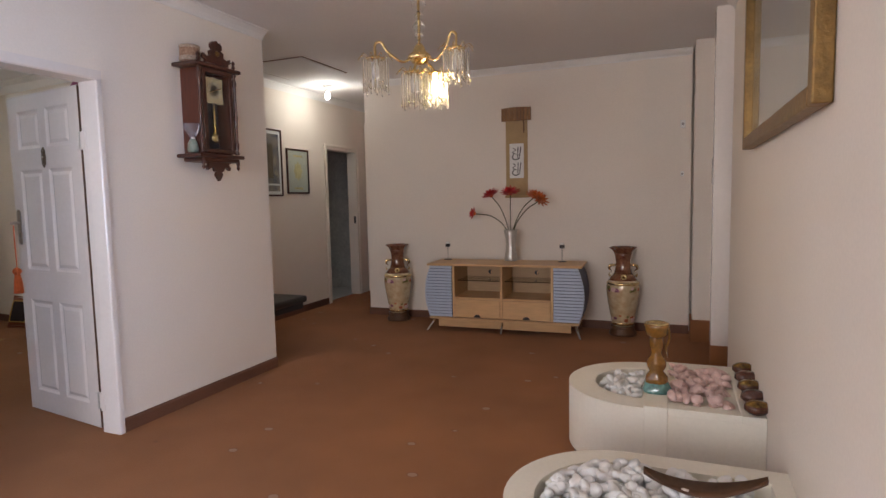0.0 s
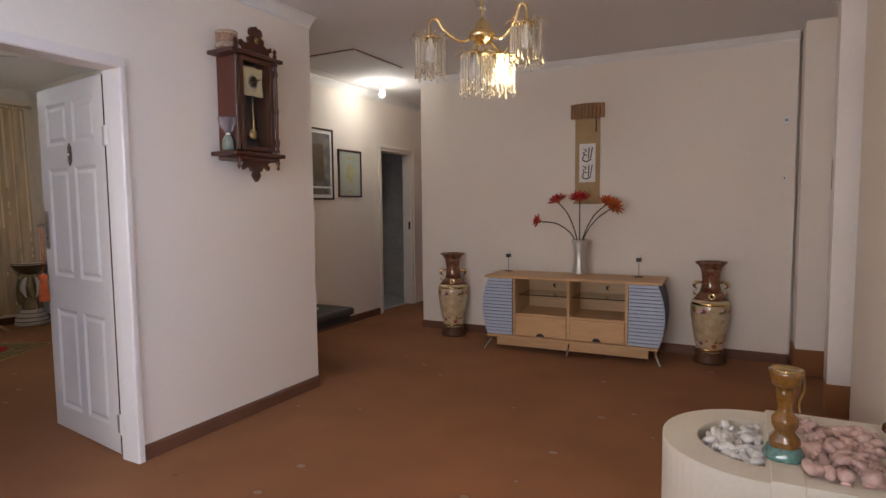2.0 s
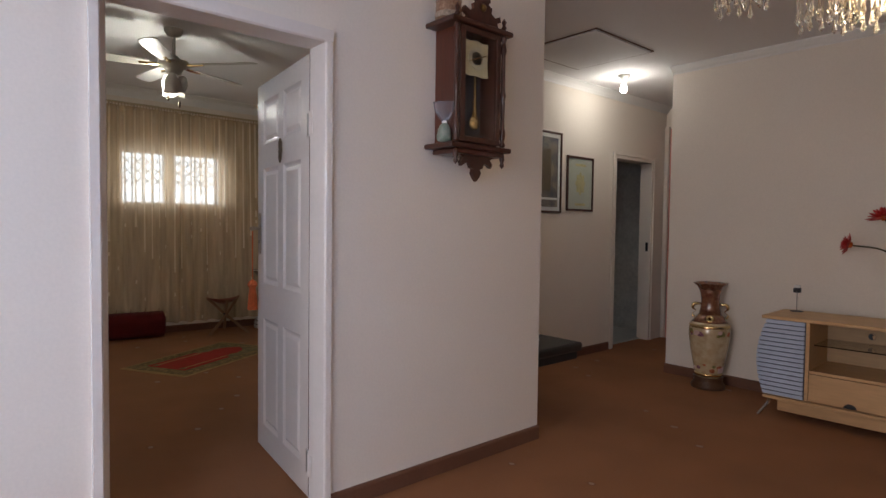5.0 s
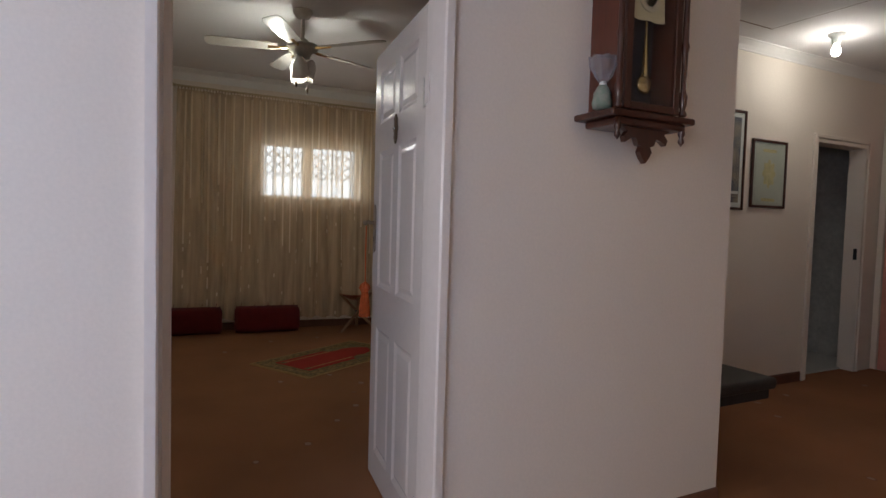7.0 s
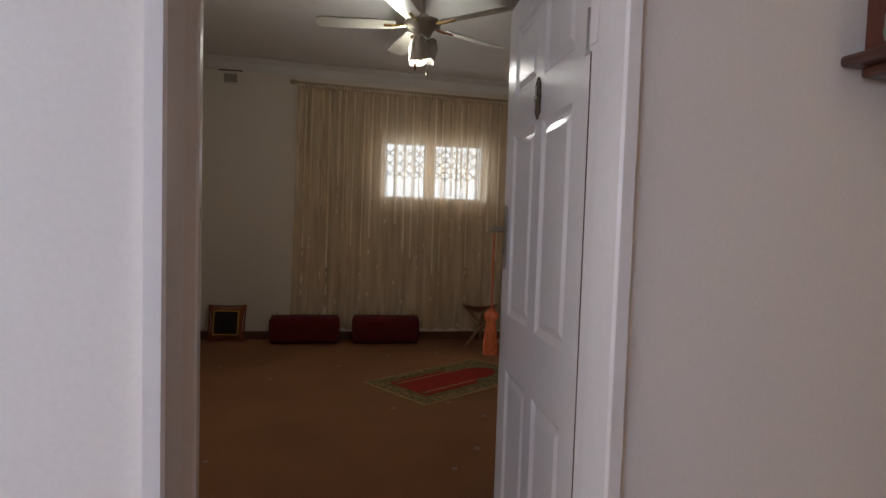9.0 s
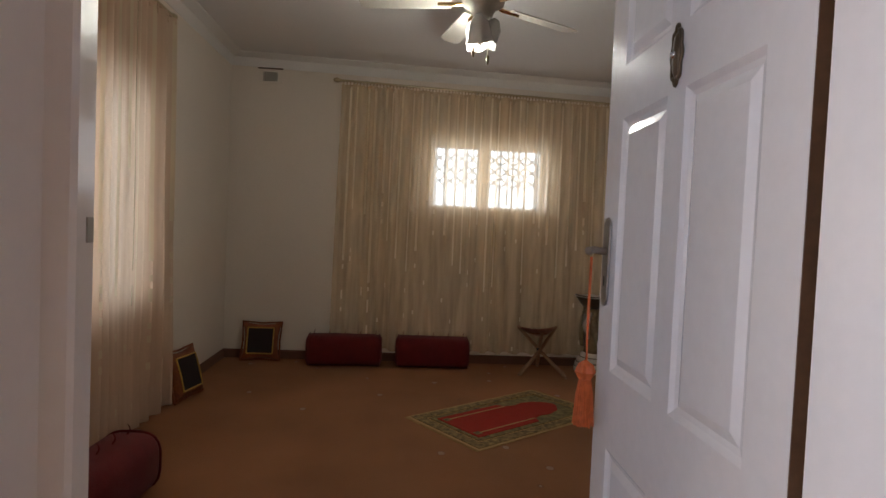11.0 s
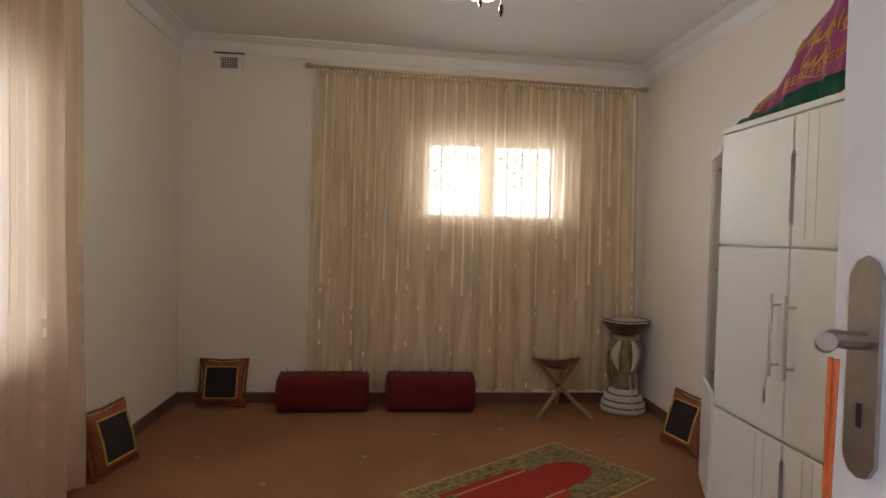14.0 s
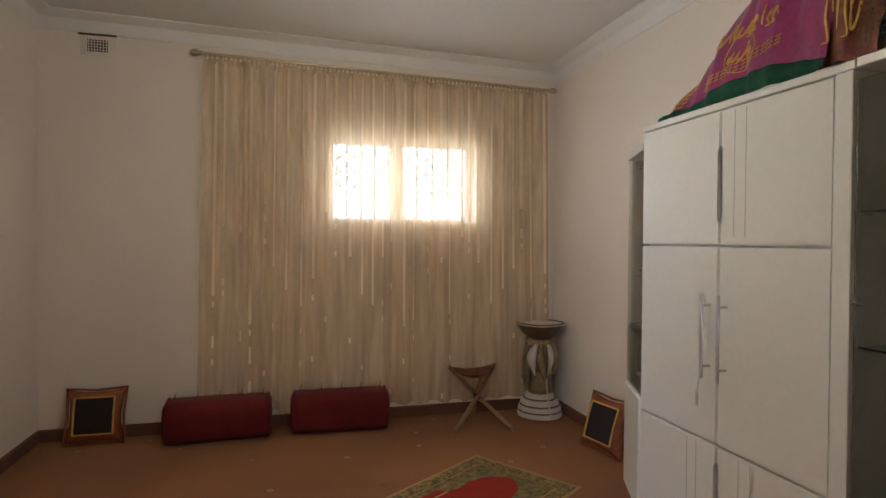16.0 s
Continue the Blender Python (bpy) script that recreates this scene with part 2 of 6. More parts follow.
WOODSTAND = mat("dark_wood_stand", (0.10, 0.045, 0.02), 0.5, noise_scale=9, vary=0.3)
MATFIELD = mat("red_mat_pile", (0.36, 0.022, 0.012), 0.95, noise_scale=9, vary=0.18, bump=0.5, fine=300)
MATBORDER = mat("dark_floral_mat_border", (0.42, 0.29, 0.11), 0.95, noise_scale=26, fine=60, second=(0.05, 0.035, 0.02), bump=0.4)
MATGOLD = mat("gold_mat_band", (0.46, 0.29, 0.12), 0.95, noise_scale=20, vary=0.15, bump=0.4, fine=300)
MATGREEN = mat("floral_mat_spandrel", (0.32, 0.25, 0.10), 0.95, noise_scale=22, fine=40, second=(0.07, 0.055, 0.03))
IVORYTAN = mat("faded_gilt_plaster", (0.42, 0.33, 0.19), 0.5, noise_scale=9, fine=30, second=(0.17, 0.12, 0.06))
MARBLE = mat("white_striped_plaster", (0.62, 0.57, 0.52), 0.5, noise_scale=7, vary=0.1)
BRONZE = mat("dark_bronze_bowl", (0.12, 0.08, 0.045), 0.35, 0.4, noise_scale=12, vary=0.3)
TASSEL = mat("orange_silk_cord", (0.55, 0.11, 0.025), 0.55, noise_scale=40, vary=0.25)
BLADE = mat("cream_fan_blade", (0.46, 0.43, 0.38), 0.35, noise_scale=5, vary=0.08, coat=0.3)
VENTGREY = mat("dark_vent_hole", (0.06, 0.055, 0.05), 0.8)
GRILLE = mat("grey_steel_trellis", (0.10, 0.11, 0.12), 0.5, 0.3, noise_scale=20, vary=0.1)
SKYGLOW = mat("glowing_sky_panel", (1, 1, 1), 1.0, emit=1.9, emit_colour=(0.76, 0.87, 1.0))
PRINT1 = mat("dark_blue_art_print", (0.30, 0.24, 0.18), 0.4, noise_scale=7, fine=14, second=(0.035, 0.045, 0.09))
PRINT2 = mat("grey_green_art_print", (0.46, 0.47, 0.40), 0.4, noise_scale=5, vary=0.1)
PRINT3 = mat("ochre_medallion_print", (0.50, 0.42, 0.20), 0.4, noise_scale=30, vary=0.3)
CELLO = mat("cellophane_film", (0.85, 0.85, 0.92), 0.08, trans=0.85, ior=1.15)
SWEETS = mat("green_wrapped_sweets", (0.16, 0.24, 0.19), 0.4, noise_scale=40, fine=60, second=(0.30, 0.30, 0.26))
HAT = mat("brown_beaded_cap", (0.16, 0.07, 0.04), 0.7, noise_scale=50, fine=90, second=(0.36, 0.24, 0.16), bump=0.4)
GREYBOX = mat("grey_plastic_case", (0.30, 0.29, 0.28), 0.5, noise_scale=8, vary=0.1)


# ---- building helpers ----
def bm_box(bm, x0, y0, z0, x1, y1, z1, m=None):
    co = [(x, y, z) for z in (z0, z1) for y in (y0, y1) for x in (x0, x1)]
    v = [bm.verts.new((m @ Vector(c)) if m else c) for c in co]
    for f in ((0, 2, 3, 1), (4, 5, 7, 6), (0, 1, 5, 4), (2, 6, 7, 3), (0, 4, 6, 2), (1, 3, 7, 5)):
        bm.faces.new([v[i] for i in f])
    return v


def box(x0, y0, z0, x1, y1, z1, bevel=0.0, seg=2, m=None):
    bm = bmesh.new()
    bm_box(bm, min(x0, x1), min(y0, y1), min(z0, z1), max(x0, x1), max(y0, y1), max(z0, z1), m)
    if bevel:
        bmesh.ops.bevel(bm, geom=bm.edges[:], offset=bevel, segments=seg, affect="EDGES", profile=0.5)
    return bm


def part(name, bm, material, parent=None, label="", smooth=False):
    """Links a bmesh as one mesh object, under a thing or a part when parent is given."""
    bmesh.ops.recalc_face_normals(bm, faces=bm.faces[:])
    me = bpy.data.meshes.new(name)
    bm.to_mesh(me)
    bm.free()
    for mm in material if isinstance(material, (list, tuple)) else [material]:
        me.materials.append(mm)
    if smooth:
        for p in me.polygons:
            p.use_smooth = True
    ob = new(name, me)
    if parent:
        ob.parent = parent
    if label:
        ob["label"] = label
    return ob


def thing(name, m, label, category, group="", kind=""):
    ob = new(name)
    ob.empty_display_size = 0.1
    ob.matrix_world = m
    return tagged(ob, label, category, group, kind)


def lathe(profile, seg=32, wave=None, bm=None, m=None, arc=2 * math.pi):
    """Turns rows of (radius, height) round z; wave(angle, radius, height) gives a factor on the radius."""
    bm = bm or bmesh.new()
    full = arc > 6.28
    rings = []
    for r, z in profile:
        ring = []
        for i in range(seg if full else seg + 1):
            a = arc * i / seg
            rr = r * (wave(a, r, z) if wave else 1)
            c = Vector((rr * math.cos(a), rr * math.sin(a), z))
            ring.append(bm.verts.new(m @ c if m else c))
        rings.append(ring)
    for a, b in zip(rings, rings[1:]):
        for i in range(len(a) if full else len(a) - 1):
            j = (i + 1) % len(a)
            bm.faces.new((a[i], a[j], b[j], b[i]))
    if full:
        for ring, r in ((rings[0], profile[0][0]), (rings[-1], profile[-1][0])):
            if r > 1e-4:
                bm.faces.new(ring)
    return bm


def tube(points, radius, seg=8, bm=None, taper=None):
    """A round bar along a line of points."""
    bm = bm or bmesh.new()
    pts = [Vector(p) for p in points]
    rings, side = [], None
    for i, p in enumerate(pts):
        d = (pts[min(i + 1, len(pts) - 1)] - pts[max(i - 1, 0)]).normalized()
        ref = side if side is not None else (Vector((0, 0, 1)) if abs(d.z) < 0.9 else Vector((1, 0, 0)))
        u = d.cross(ref).normalized()
        w = u.cross(d).normalized()
        side = w
        r = radius * (taper(i / (len(pts) - 1)) if taper else 1)
        rings.append([bm.verts.new(p + r * (math.cos(2 * math.pi * k / seg) * u + math.sin(2 * math.pi * k / seg) * w)) for k in range(seg)])
    for a, b in zip(rings, rings[1:]):
        for k in range(seg):
            bm.faces.new((a[k], a[(k + 1) % seg], b[(k + 1) % seg], b[k]))
    bm.faces.new(rings[0]), bm.faces.new(rings[-1][::-1])
    return bm


def curve(points, steps=8):
    """Points of a smooth line through the given ones."""
    p = [Vector(q) for q in points]
    p = [2 * p[0] - p[1], *p, 2 * p[-1] - p[-2]]
    out = []
    for i in range(1, len(p) - 2):
        for s in range(steps):
            t = s / steps
            out.append(0.5 * (2 * p[i] + (p[i + 1] - p[i - 1]) * t + (2 * p[i - 1] - 5 * p[i] + 4 * p[i + 1] - p[i + 2]) * t * t
                              + (3 * p[i] - p[i - 1] - 3 * p[i + 1] + p[i + 2]) * t ** 3))
    return [*out, p[-2]]


def plate(outline, thick, bm=None, m=None):
    """A flat board in the xz plane with an outline of (x, z), thick along y."""
    bm = bm or bmesh.new()
    t = (lambda c: m @ Vector(c)) if m else Vector
    a = [bm.verts.new(t((x, 0, z))) for x, z in outline]
    b = [bm.verts.new(t((x, thick, z))) for x, z in outline]
    bm.faces.new(a), bm.faces.new(b[::-1])
    for i in range(len(a)):
        j = (i + 1) % len(a)
        bm.faces.new((a[j], a[i], b[i], b[j]))
    return bm


def setting(name, bm, material, label, category):
    return tagged(part(name, bm, material), label, category, kind="structure")


def wall(name, a, b, thick, z1, holes=(), material=None, label="plain cream plastered wall", z0=-0.02):
    """A wall from plan point a to b, thick to the left of a-b; holes: (start, end, low, high) along it."""
    length = math.dist(a, b)
    turn = math.atan2(b[1] - a[1], b[0] - a[0])
    m = Matrix.Translation((a[0], a[1], 0)) @ Matrix.Rotation(turn, 4, "Z")
    bm = bmesh.new()
    s = 0.0
    for h0, h1, low, high in sorted(holes):
        bm_box(bm, s, 0, z0, h0, thick, z1, m)
        if low > 0.01:
            bm_box(bm, h0, 0, z0, h1, thick, low, m)
        bm_box(bm, h0, 0, high, h1, thick, z1, m)
        s = h1
    bm_box(bm, s, 0, z0, length, thick, z1, m)
    return setting(name, bm, material or PLASTER, label, "wall")


def run(name, a, b, profile, material, label, category, rise=0.0):
    """A moulding along plan line a-b; profile rows are (out to the left, height)."""
    d = (Vector(b) - Vector(a)).to_2d().normalized()
    left = Vector((-d.y, d.x))
    bm = bmesh.new()
    rings = []
    for p, lift in ((a, 0), (b, rise)):
        rings.append([bm.verts.new((p[0] + left.x * o, p[1] + left.y * o, z + lift)) for o, z in profile])
    for i in range(len(profile)):
        j = (i + 1) % len(profile)
        bm.faces.new((rings[0][i], rings[0][j], rings[1][j], rings[1][i]))
    bm.faces.new(rings[0]), bm.faces.new(rings[1][::-1])
    return setting(name, bm, material, label, category)


SKIRTING = [(0, 0), (0.016, 0), (0.016, 0.068), (0.010, 0.08), (0, 0.08)]


def skirting(a, b):
    return run("baseboard", a, b, SKIRTING, SKIRT, "low brown painted skirting board", "skirting")


def cornice(a, b, h, drop=0.07, rise=0.0):
    prof = [(0, h), (0, h - drop), (0.008, h - drop), (0.012, h - drop + 0.012), (0.03, h - 0.035), (drop - 0.012, h - 0.012), (drop, h - 0.008), (drop, h)]
    return run("trim", a, b, prof, CORNICE, "white coved plaster cornice", "cornice", rise)


# ---- the building ----
XD, XI = -2.790, -2.930            # door wall: lounge face, bedroom face
YT = 5.885                         # wall behind the television stand
HL, HB = 2.66, 2.77                # ceiling heights: lounge and hall, bedroom
XR = 0.58                          # right-hand lounge wall
D0, D1, DH = 1.441, 2.3115, 2.057   # bedroom door opening in the wall
XP = -3.97                         # hall wall with the pictures
BED = pose(-7.89, 0.72, 0, 0, 0, -6)   # bedroom's own axes: out from its far wall, along it, up
VB = 3.63                          # bedroom's breadth


def bed(u, v):
    p = BED @ Vector((u, v, 0))
    return (p.x, p.y)


setting("floor", box(-8.4, -3.2, -0.05, 2.6, 8.9, 0.0), CARPET, "tan brown fitted carpet with small cream woven flecks", "carpet")
wall("wall_door", (XD, -3.0), (XD, 3.745), XD - XI, HB + 0.05, [(D0 + 3.0, D1 + 3.0, 0, DH)])
wall("wall_hall_return", (XI, 3.745), (XP - 0.14, 3.745), 0.10, HB + 0.05)
wall("wall_pictures", (XP, 3.745), (XP, 7.42), 0.12, HB + 0.05, [(6.36 - 3.745, 7.14 - 3.745, 0, 2.03)])
wall("wall_hall_end", (XP - 0.12, 7.42), (-2.9, 7.42), 0.14, HB)
wall("wall_television", (-3.105, YT), (0.34, YT), 0.12, HB)
wall("wall_hall_side", (-2.985, YT + 0.12), (-2.985, 7.42), 0.12, HB)
wall("wall_back", (XI, -3.0), (2.5, -3.0), -0.14, HB, [(1.05, 3.05, 0.85, 2.15)])
wall("wall_far", bed(0, VB + 0.2), bed(0, -0.25), -0.26, HB + 0.05, [(VB + 0.2 - 2.97, VB + 0.2 - 1.84, 1.45, 2.09)])
wall("wall_bedroom_left", bed(0, 0), bed(5.1, 0), -0.22, HB + 0.05, [(1.75, 3.85, 0.76, 2.05)])
wall("wall_bedroom_right", bed(0, VB), bed(4.1, VB), 0.14, HB + 0.05)
wall("wall_bedroom_jog", (XP - 0.12, 4.2), (XP - 0.12, 3.745), 0.1, HB + 0.05)
wall("wall_right", (XR, -3.0), (XR, 4.56), -0.14, HB, [(3.0 - 2.15, 3.0 - 0.45, 0.9, 2.1)])
wall("wall_side_passage", (1.0, 3.7), (1.0, 6.2), -0.1, HB)
wall("wall_side_end", (0.34, 6.02), (1.1, 6.02), 0.1, HB)
wall("wall_side_near", (XR + 0.14, 4.42), (1.1, 4.42), 0.14, HB)
setting("ceiling", box(XI, -3.1, HL, 2.6, 8.9, HL + 0.1), CEILING, "smooth white painted lounge ceiling", "ceiling")
FALL = math.degrees(math.atan(0.0235))
setting("ceiling_bedroom", box(-0.4, -0.6, 0, 5.2, 4.3, 0.1, m=BED @ pose(0, 0, HB + 0.015, -FALL)), CEILING, "smooth white bedroom ceiling", "ceiling")
setting("ceiling_hall", box(XP - 0.2, 3.66, HL, XI, 8.9, HL + 0.1), CEILING, "smooth white hall ceiling", "ceiling")

# skirtings and cornices
skirting((XD, D0 - 0.014), (XD, -3.0)), skirting((XD, 3.745), (XD, D1 + 0.016))
skirting((XP, 6.31), (XP, 3.745)), skirting((0.34, YT), (-3.105, YT)), skirting((-3.105, YT), (-3.105, 7.42))
skirting((XI, 3.745), (XP, 3.745))
skirting(bed(0, VB), bed(0, 0)), skirting(bed(0, 0), bed(5.1, 0)), skirting(bed(4.1, VB), bed(0, VB))
cornice((XD, 3.745), (XD, -3.0), HL), cornice((0.34, YT), (-3.105, YT), HL, 0.06), cornice((XP, 7.42), (XP, 3.745), HL)
cornice((XR, -3.0), (XR, 4.56), HL, 0.06)
HV = HB + 0.015 - 0.0235 * VB          # ceiling height along the wardrobe wall
cornice(bed(0, VB), bed(0, 0), HV, 0.11, HB + 0.015 - HV), cornice(bed(0, 0), bed(5.1, 0), HB + 0.015, 0.11), cornice(bed(4.1, VB), bed(0, VB), HV, 0.11)

# bathroom behind the hall door
wall("wall_bath_back", (XP - 1.5, 7.9), (XP - 1.5, 6.0), 0.1, HL, material=GREYTILE, label="grey tiled bathroom wall")
wall("wall_bath_near", (XP - 1.5, 6.0), (XP - 0.12, 6.0), -0.1, HL, material=GREYTILE, label="grey tiled bathroom wall")
wall("wall_bath_far", (XP - 0.12, 7.55), (XP - 1.5, 7.55), -0.1, HL, material=GREYTILE, label="grey tiled bathroom wall")
setting("floor_bath", box(XP - 1.5, 6.0, 0.0, XP - 0.1, 7.55, 0.012), mat("pale_bath_tile", (0.5, 0.5, 0.48), 0.3, noise_scale=4, vary=0.1), "pale grey bathroom floor tiles", "floor")
setting("ceiling_bath", box(XP - 1.6, 5.9, HL - 0.2, XP - 0.12, 7.6, HL), CEILING, "white bathroom ceiling", "ceiling")


def door_frame(name, m, width, height, depth, material, label, face=0.045):
    """A lining with a narrow architrave on both faces, along local x, through local y."""
    ob = thing(name, m, label, "door frame", kind="structure")
    t = 0.035
    part("jamb", box(0, -0.012, 0, t, depth + 0.012, height, 0.004), material, ob)
    part("jamb", box(width - t, -0.012, 0, width, depth + 0.012, height, 0.004), material, ob)
    part("head", box(t, -0.012, height - t, width - t, depth + 0.012, height, 0.004), material, ob)
    for y0, y1 in ((-0.022, -0.001), (depth + 0.001, depth + 0.022)):
        part("architrave", box(-face, y0, 0, -0.001, y1, height + face, 0.006), material, ob)
        part("architrave", box(width + 0.001, y0, 0, width + face, y1, height + face, 0.006), material, ob)
        part("architrave", box(0, y0, height + 0.001, width, y1, height + face, 0.006), material, ob)
    return ob




def prism(profile, place, a, b):
    """A closed profile swept from a to b; place(p, q, s) gives the corner of profile point (p, q) at s."""
    bm = bmesh.new()
    ends = [[bm.verts.new(place(p, q, s)) for p, q in profile] for s in (a, b)]
    n = len(profile)
    for i in range(n):
        bm.faces.new((ends[0][i], ends[0][(i + 1) % n], ends[1][(i + 1) % n], ends[1][i]))
    bm.faces.new(ends[0]), bm.faces.new(ends[1][::-1])
    bmesh.ops.recalc_face_normals(bm, faces=bm.faces[:])
    return bm


def pressed_frame():
    """Pressed steel frame: a flat face on the lounge side, a canted reveal and a stop."""
    ob = thing("door_1", Matrix(), "white gloss painted pressed steel bedroom door frame", "door frame", kind="structure")
    up = lambda p, q, z: (p, q, z)
    closing = [(-2.770, 1.428), (-2.770, 1.456), (-2.776, 1.462), (-2.862, 1.474), (-2.868, 1.493), (-2.874, 1.497), (-2.910, 1.497), (-2.910, 1.472), (-2.950, 1.472), (-2.950, 1.428), (-2.9315, 1.428), (-2.9315, 1.4415), (-2.789, 1.4415), (-2.789, 1.428)]
    hinged = [(-2.770, 2.326), (-2.770, 2.298), (-2.776, 2.292), (-2.868, 2.292), (-2.910, 2.294), (-2.912, 2.311), (-2.789, 2.311), (-2.789, 2.326)]
    head = [(-2.7685, 2.085), (-2.7685, 2.038), (-2.775, 2.031), (-2.912, 2.031), (-2.912, 2.050), (-2.951, 2.050), (-2.951, 2.085), (-2.9315, 2.085), (-2.9315, 2.0565), (-2.789, 2.0565), (-2.789, 2.085)]
    part("jamb", prism(closing, up, 0, 2.034), GLOSS, ob)
    part("jamb", prism(hinged, up, 0, 2.034), GLOSS, ob)
    part("head", prism(head, lambda p, q, y: (p, y, q), 1.4265, 2.3275), GLOSS, ob)
    for z in (0.18, 1.71):
        part("hinge_leaf", box(-2.9125, 2.288, z - 0.05, -2.880, 2.2915, z + 0.05, 0.001), GLOSS, ob, "white painted hinge leaf")


pressed_frame()
door_frame("door_2", pose(XP, 6.36, 0, 0, 0, 90), 0.78, 2.03, 0.12, PLASTER, "cream painted bathroom door frame", 0.035)


def panel_leaf(bm, w, h, t, panels):
    """A moulded door leaf, x along its width, front and back at y = 0 and t."""
    bm_box(bm, 0, 0.010, 0, w, t - 0.010, h)
    xs = sorted({0, w, *(p[0] for p in panels), *(p[2] for p in panels)})
    zs = sorted({0, h, *(p[1] for p in panels), *(p[3] for p in panels)})
    for y0, y1 in ((0, 0.0101), (t - 0.0101, t)):
        for i in range(len(xs) - 1):
            for j in range(len(zs) - 1):
                cx, cz = (xs[i] + xs[i + 1]) / 2, (zs[j] + zs[j + 1]) / 2
                if not any(p[0] < cx < p[2] and p[1] < cz < p[3] for p in panels):
                    bm_box(bm, xs[i], y0, zs[j], xs[i + 1], y1, zs[j + 1])
        out = -1 if y0 == 0 else 1
        base = 0.0100 if y0 == 0 else t - 0.0100
        for x0, z0, x1, z1 in panels:
            # sloped moulding and raised field
            g, s = 0.022, 0.02
            a = [(x0, z0), (x1, z0), (x1, z1), (x0, z1)]
            ring = []
            for inset, lift in ((0, 0.0095), (0.012, 0.003), (g, 0.0005), (g + s, 0.0075)):
                q = [(x0 + inset, z0 + inset), (x1 - inset, z0 + inset), (x1 - inset, z1 - inset), (x0 + inset, z1 - inset)]
                ring.append([bm.verts.new((x, base + out * lift, z)) for x, z in q])
            for r0, r1 in zip(ring, ring[1:]):
                for k in range(4):
                    bm.faces.new((r0[k], r0[(k + 1) % 4], r1[(k + 1) % 4], r1[k]))
            bm.faces.new(ring[-1])
    return bm


def bedroom_door():
    w, h, t = 0.80, 2.02, 0.040
    ang = 180 - 7.6
    ob = thing("panel_door", pose(-2.957, 2.3575, 0.008, 0, 0, ang), "white six-panel bedroom door standing open on its hinges", "door")
    c = [(0.105, 0.36), (0.44, 0.695)]
    rows = [(0.135, 0.735), (0.93, 1.56), (1.69, 1.925)]
    pans = [(a, z0, b, z1) for a, b in c for z0, z1 in rows]
    part("leaf", panel_leaf(bmesh.new(), w, h, t, pans), GLOSS, ob)
    # dark strip added to draw the shade between leaf and jamb
    part("hinge_gap_shade", box(-0.0015, 0.001, 0.002, 0.0, t - 0.001, h - 0.002), WOODSTAND, ob, "dark strip for the shade in the hinge gap")
    for z in (0.172, 1.702):
        hg = part("hinge", box(-0.022, t - 0.003, z - 0.05, 0.028, t + 0.004, z + 0.05, 0.002), GLOSS, ob, "white painted butt hinge")
        part("pin", lathe([(0.006, z - 0.05), (0.006, z + 0.05)], 10, m=pose(-0.004, t + 0.006, 0)), STEEL, hg)
    # lever handle on a long plate, on the side that shows
    pl = [(0.021, 0), (0.021, 0.19), (0.012, 0.206), (0, 0.212), (-0.012, 0.206), (-0.021, 0.19), (-0.021, 0), (-0.012, -0.014), (0, -0.018), (0.012, -0.014)]
    hx, hz = 0.75, 1.105
    for y, side in ((t, 1), (0, -1)):
        m = pose(hx, y + 0.003 * side + (0 if side < 0 else 0), hz) @ Matrix.Diagonal((1, side, 1, 1))
        hd = part("handle_plate", plate(pl, 0.005, m=m), NICKEL, ob, "satin nickel plate")
        y1 = y + side * 0.05
        lev = curve([(hx, y, hz + 0.125), (hx, y + side * 0.025, hz + 0.125), (hx - 0.002, y + side * 0.040, hz + 0.127), (hx - 0.006, y + side * 0.052, hz + 0.122), (hx - 0.016, y + side * 0.058, hz + 0.126)], 6)
        part("lever", tube(lev, 0.0095, 10), NICKEL, hd, "satin nickel lever")
        part("keyhole", box(hx - 0.003, y + side * 0.0085, hz + 0.035, hx + 0.003, y + side * 0.0095, hz + 0.06), BLACK, hd)
    # small ornamental plate between the upper panels
    kn = part("hook_plate", lathe([(0.0, 0.010), (0.012, 0.008), (0.017, 0.0)], 16, m=pose(0.40, t + 0.001, 1.63, -90) @ Matrix.Diagonal((1, 3.1, 1, 1))), BRONZE, ob, "oval bronze plate", True)
    part("rim", tube([(0.40 + 0.020 * (1 + 0.12 * math.cos(8 * a)) * math.sin(a), t + 0.004, 1.63 + 0.055 * (1 + 0.08 * math.cos(8 * a)) * math.cos(a)) for a in (i * math.pi / 24 for i in range(49))], 0.0045, 6), BRONZE, kn, "scalloped bronze rim", True)
    part("boss", lathe([(0.0, 0.016), (0.007, 0.013), (0.009, 0.006)], 14, m=pose(0.40, t + 0.001, 1.63, -90)), CHROME, kn, "bright glass boss", True)
    return ob


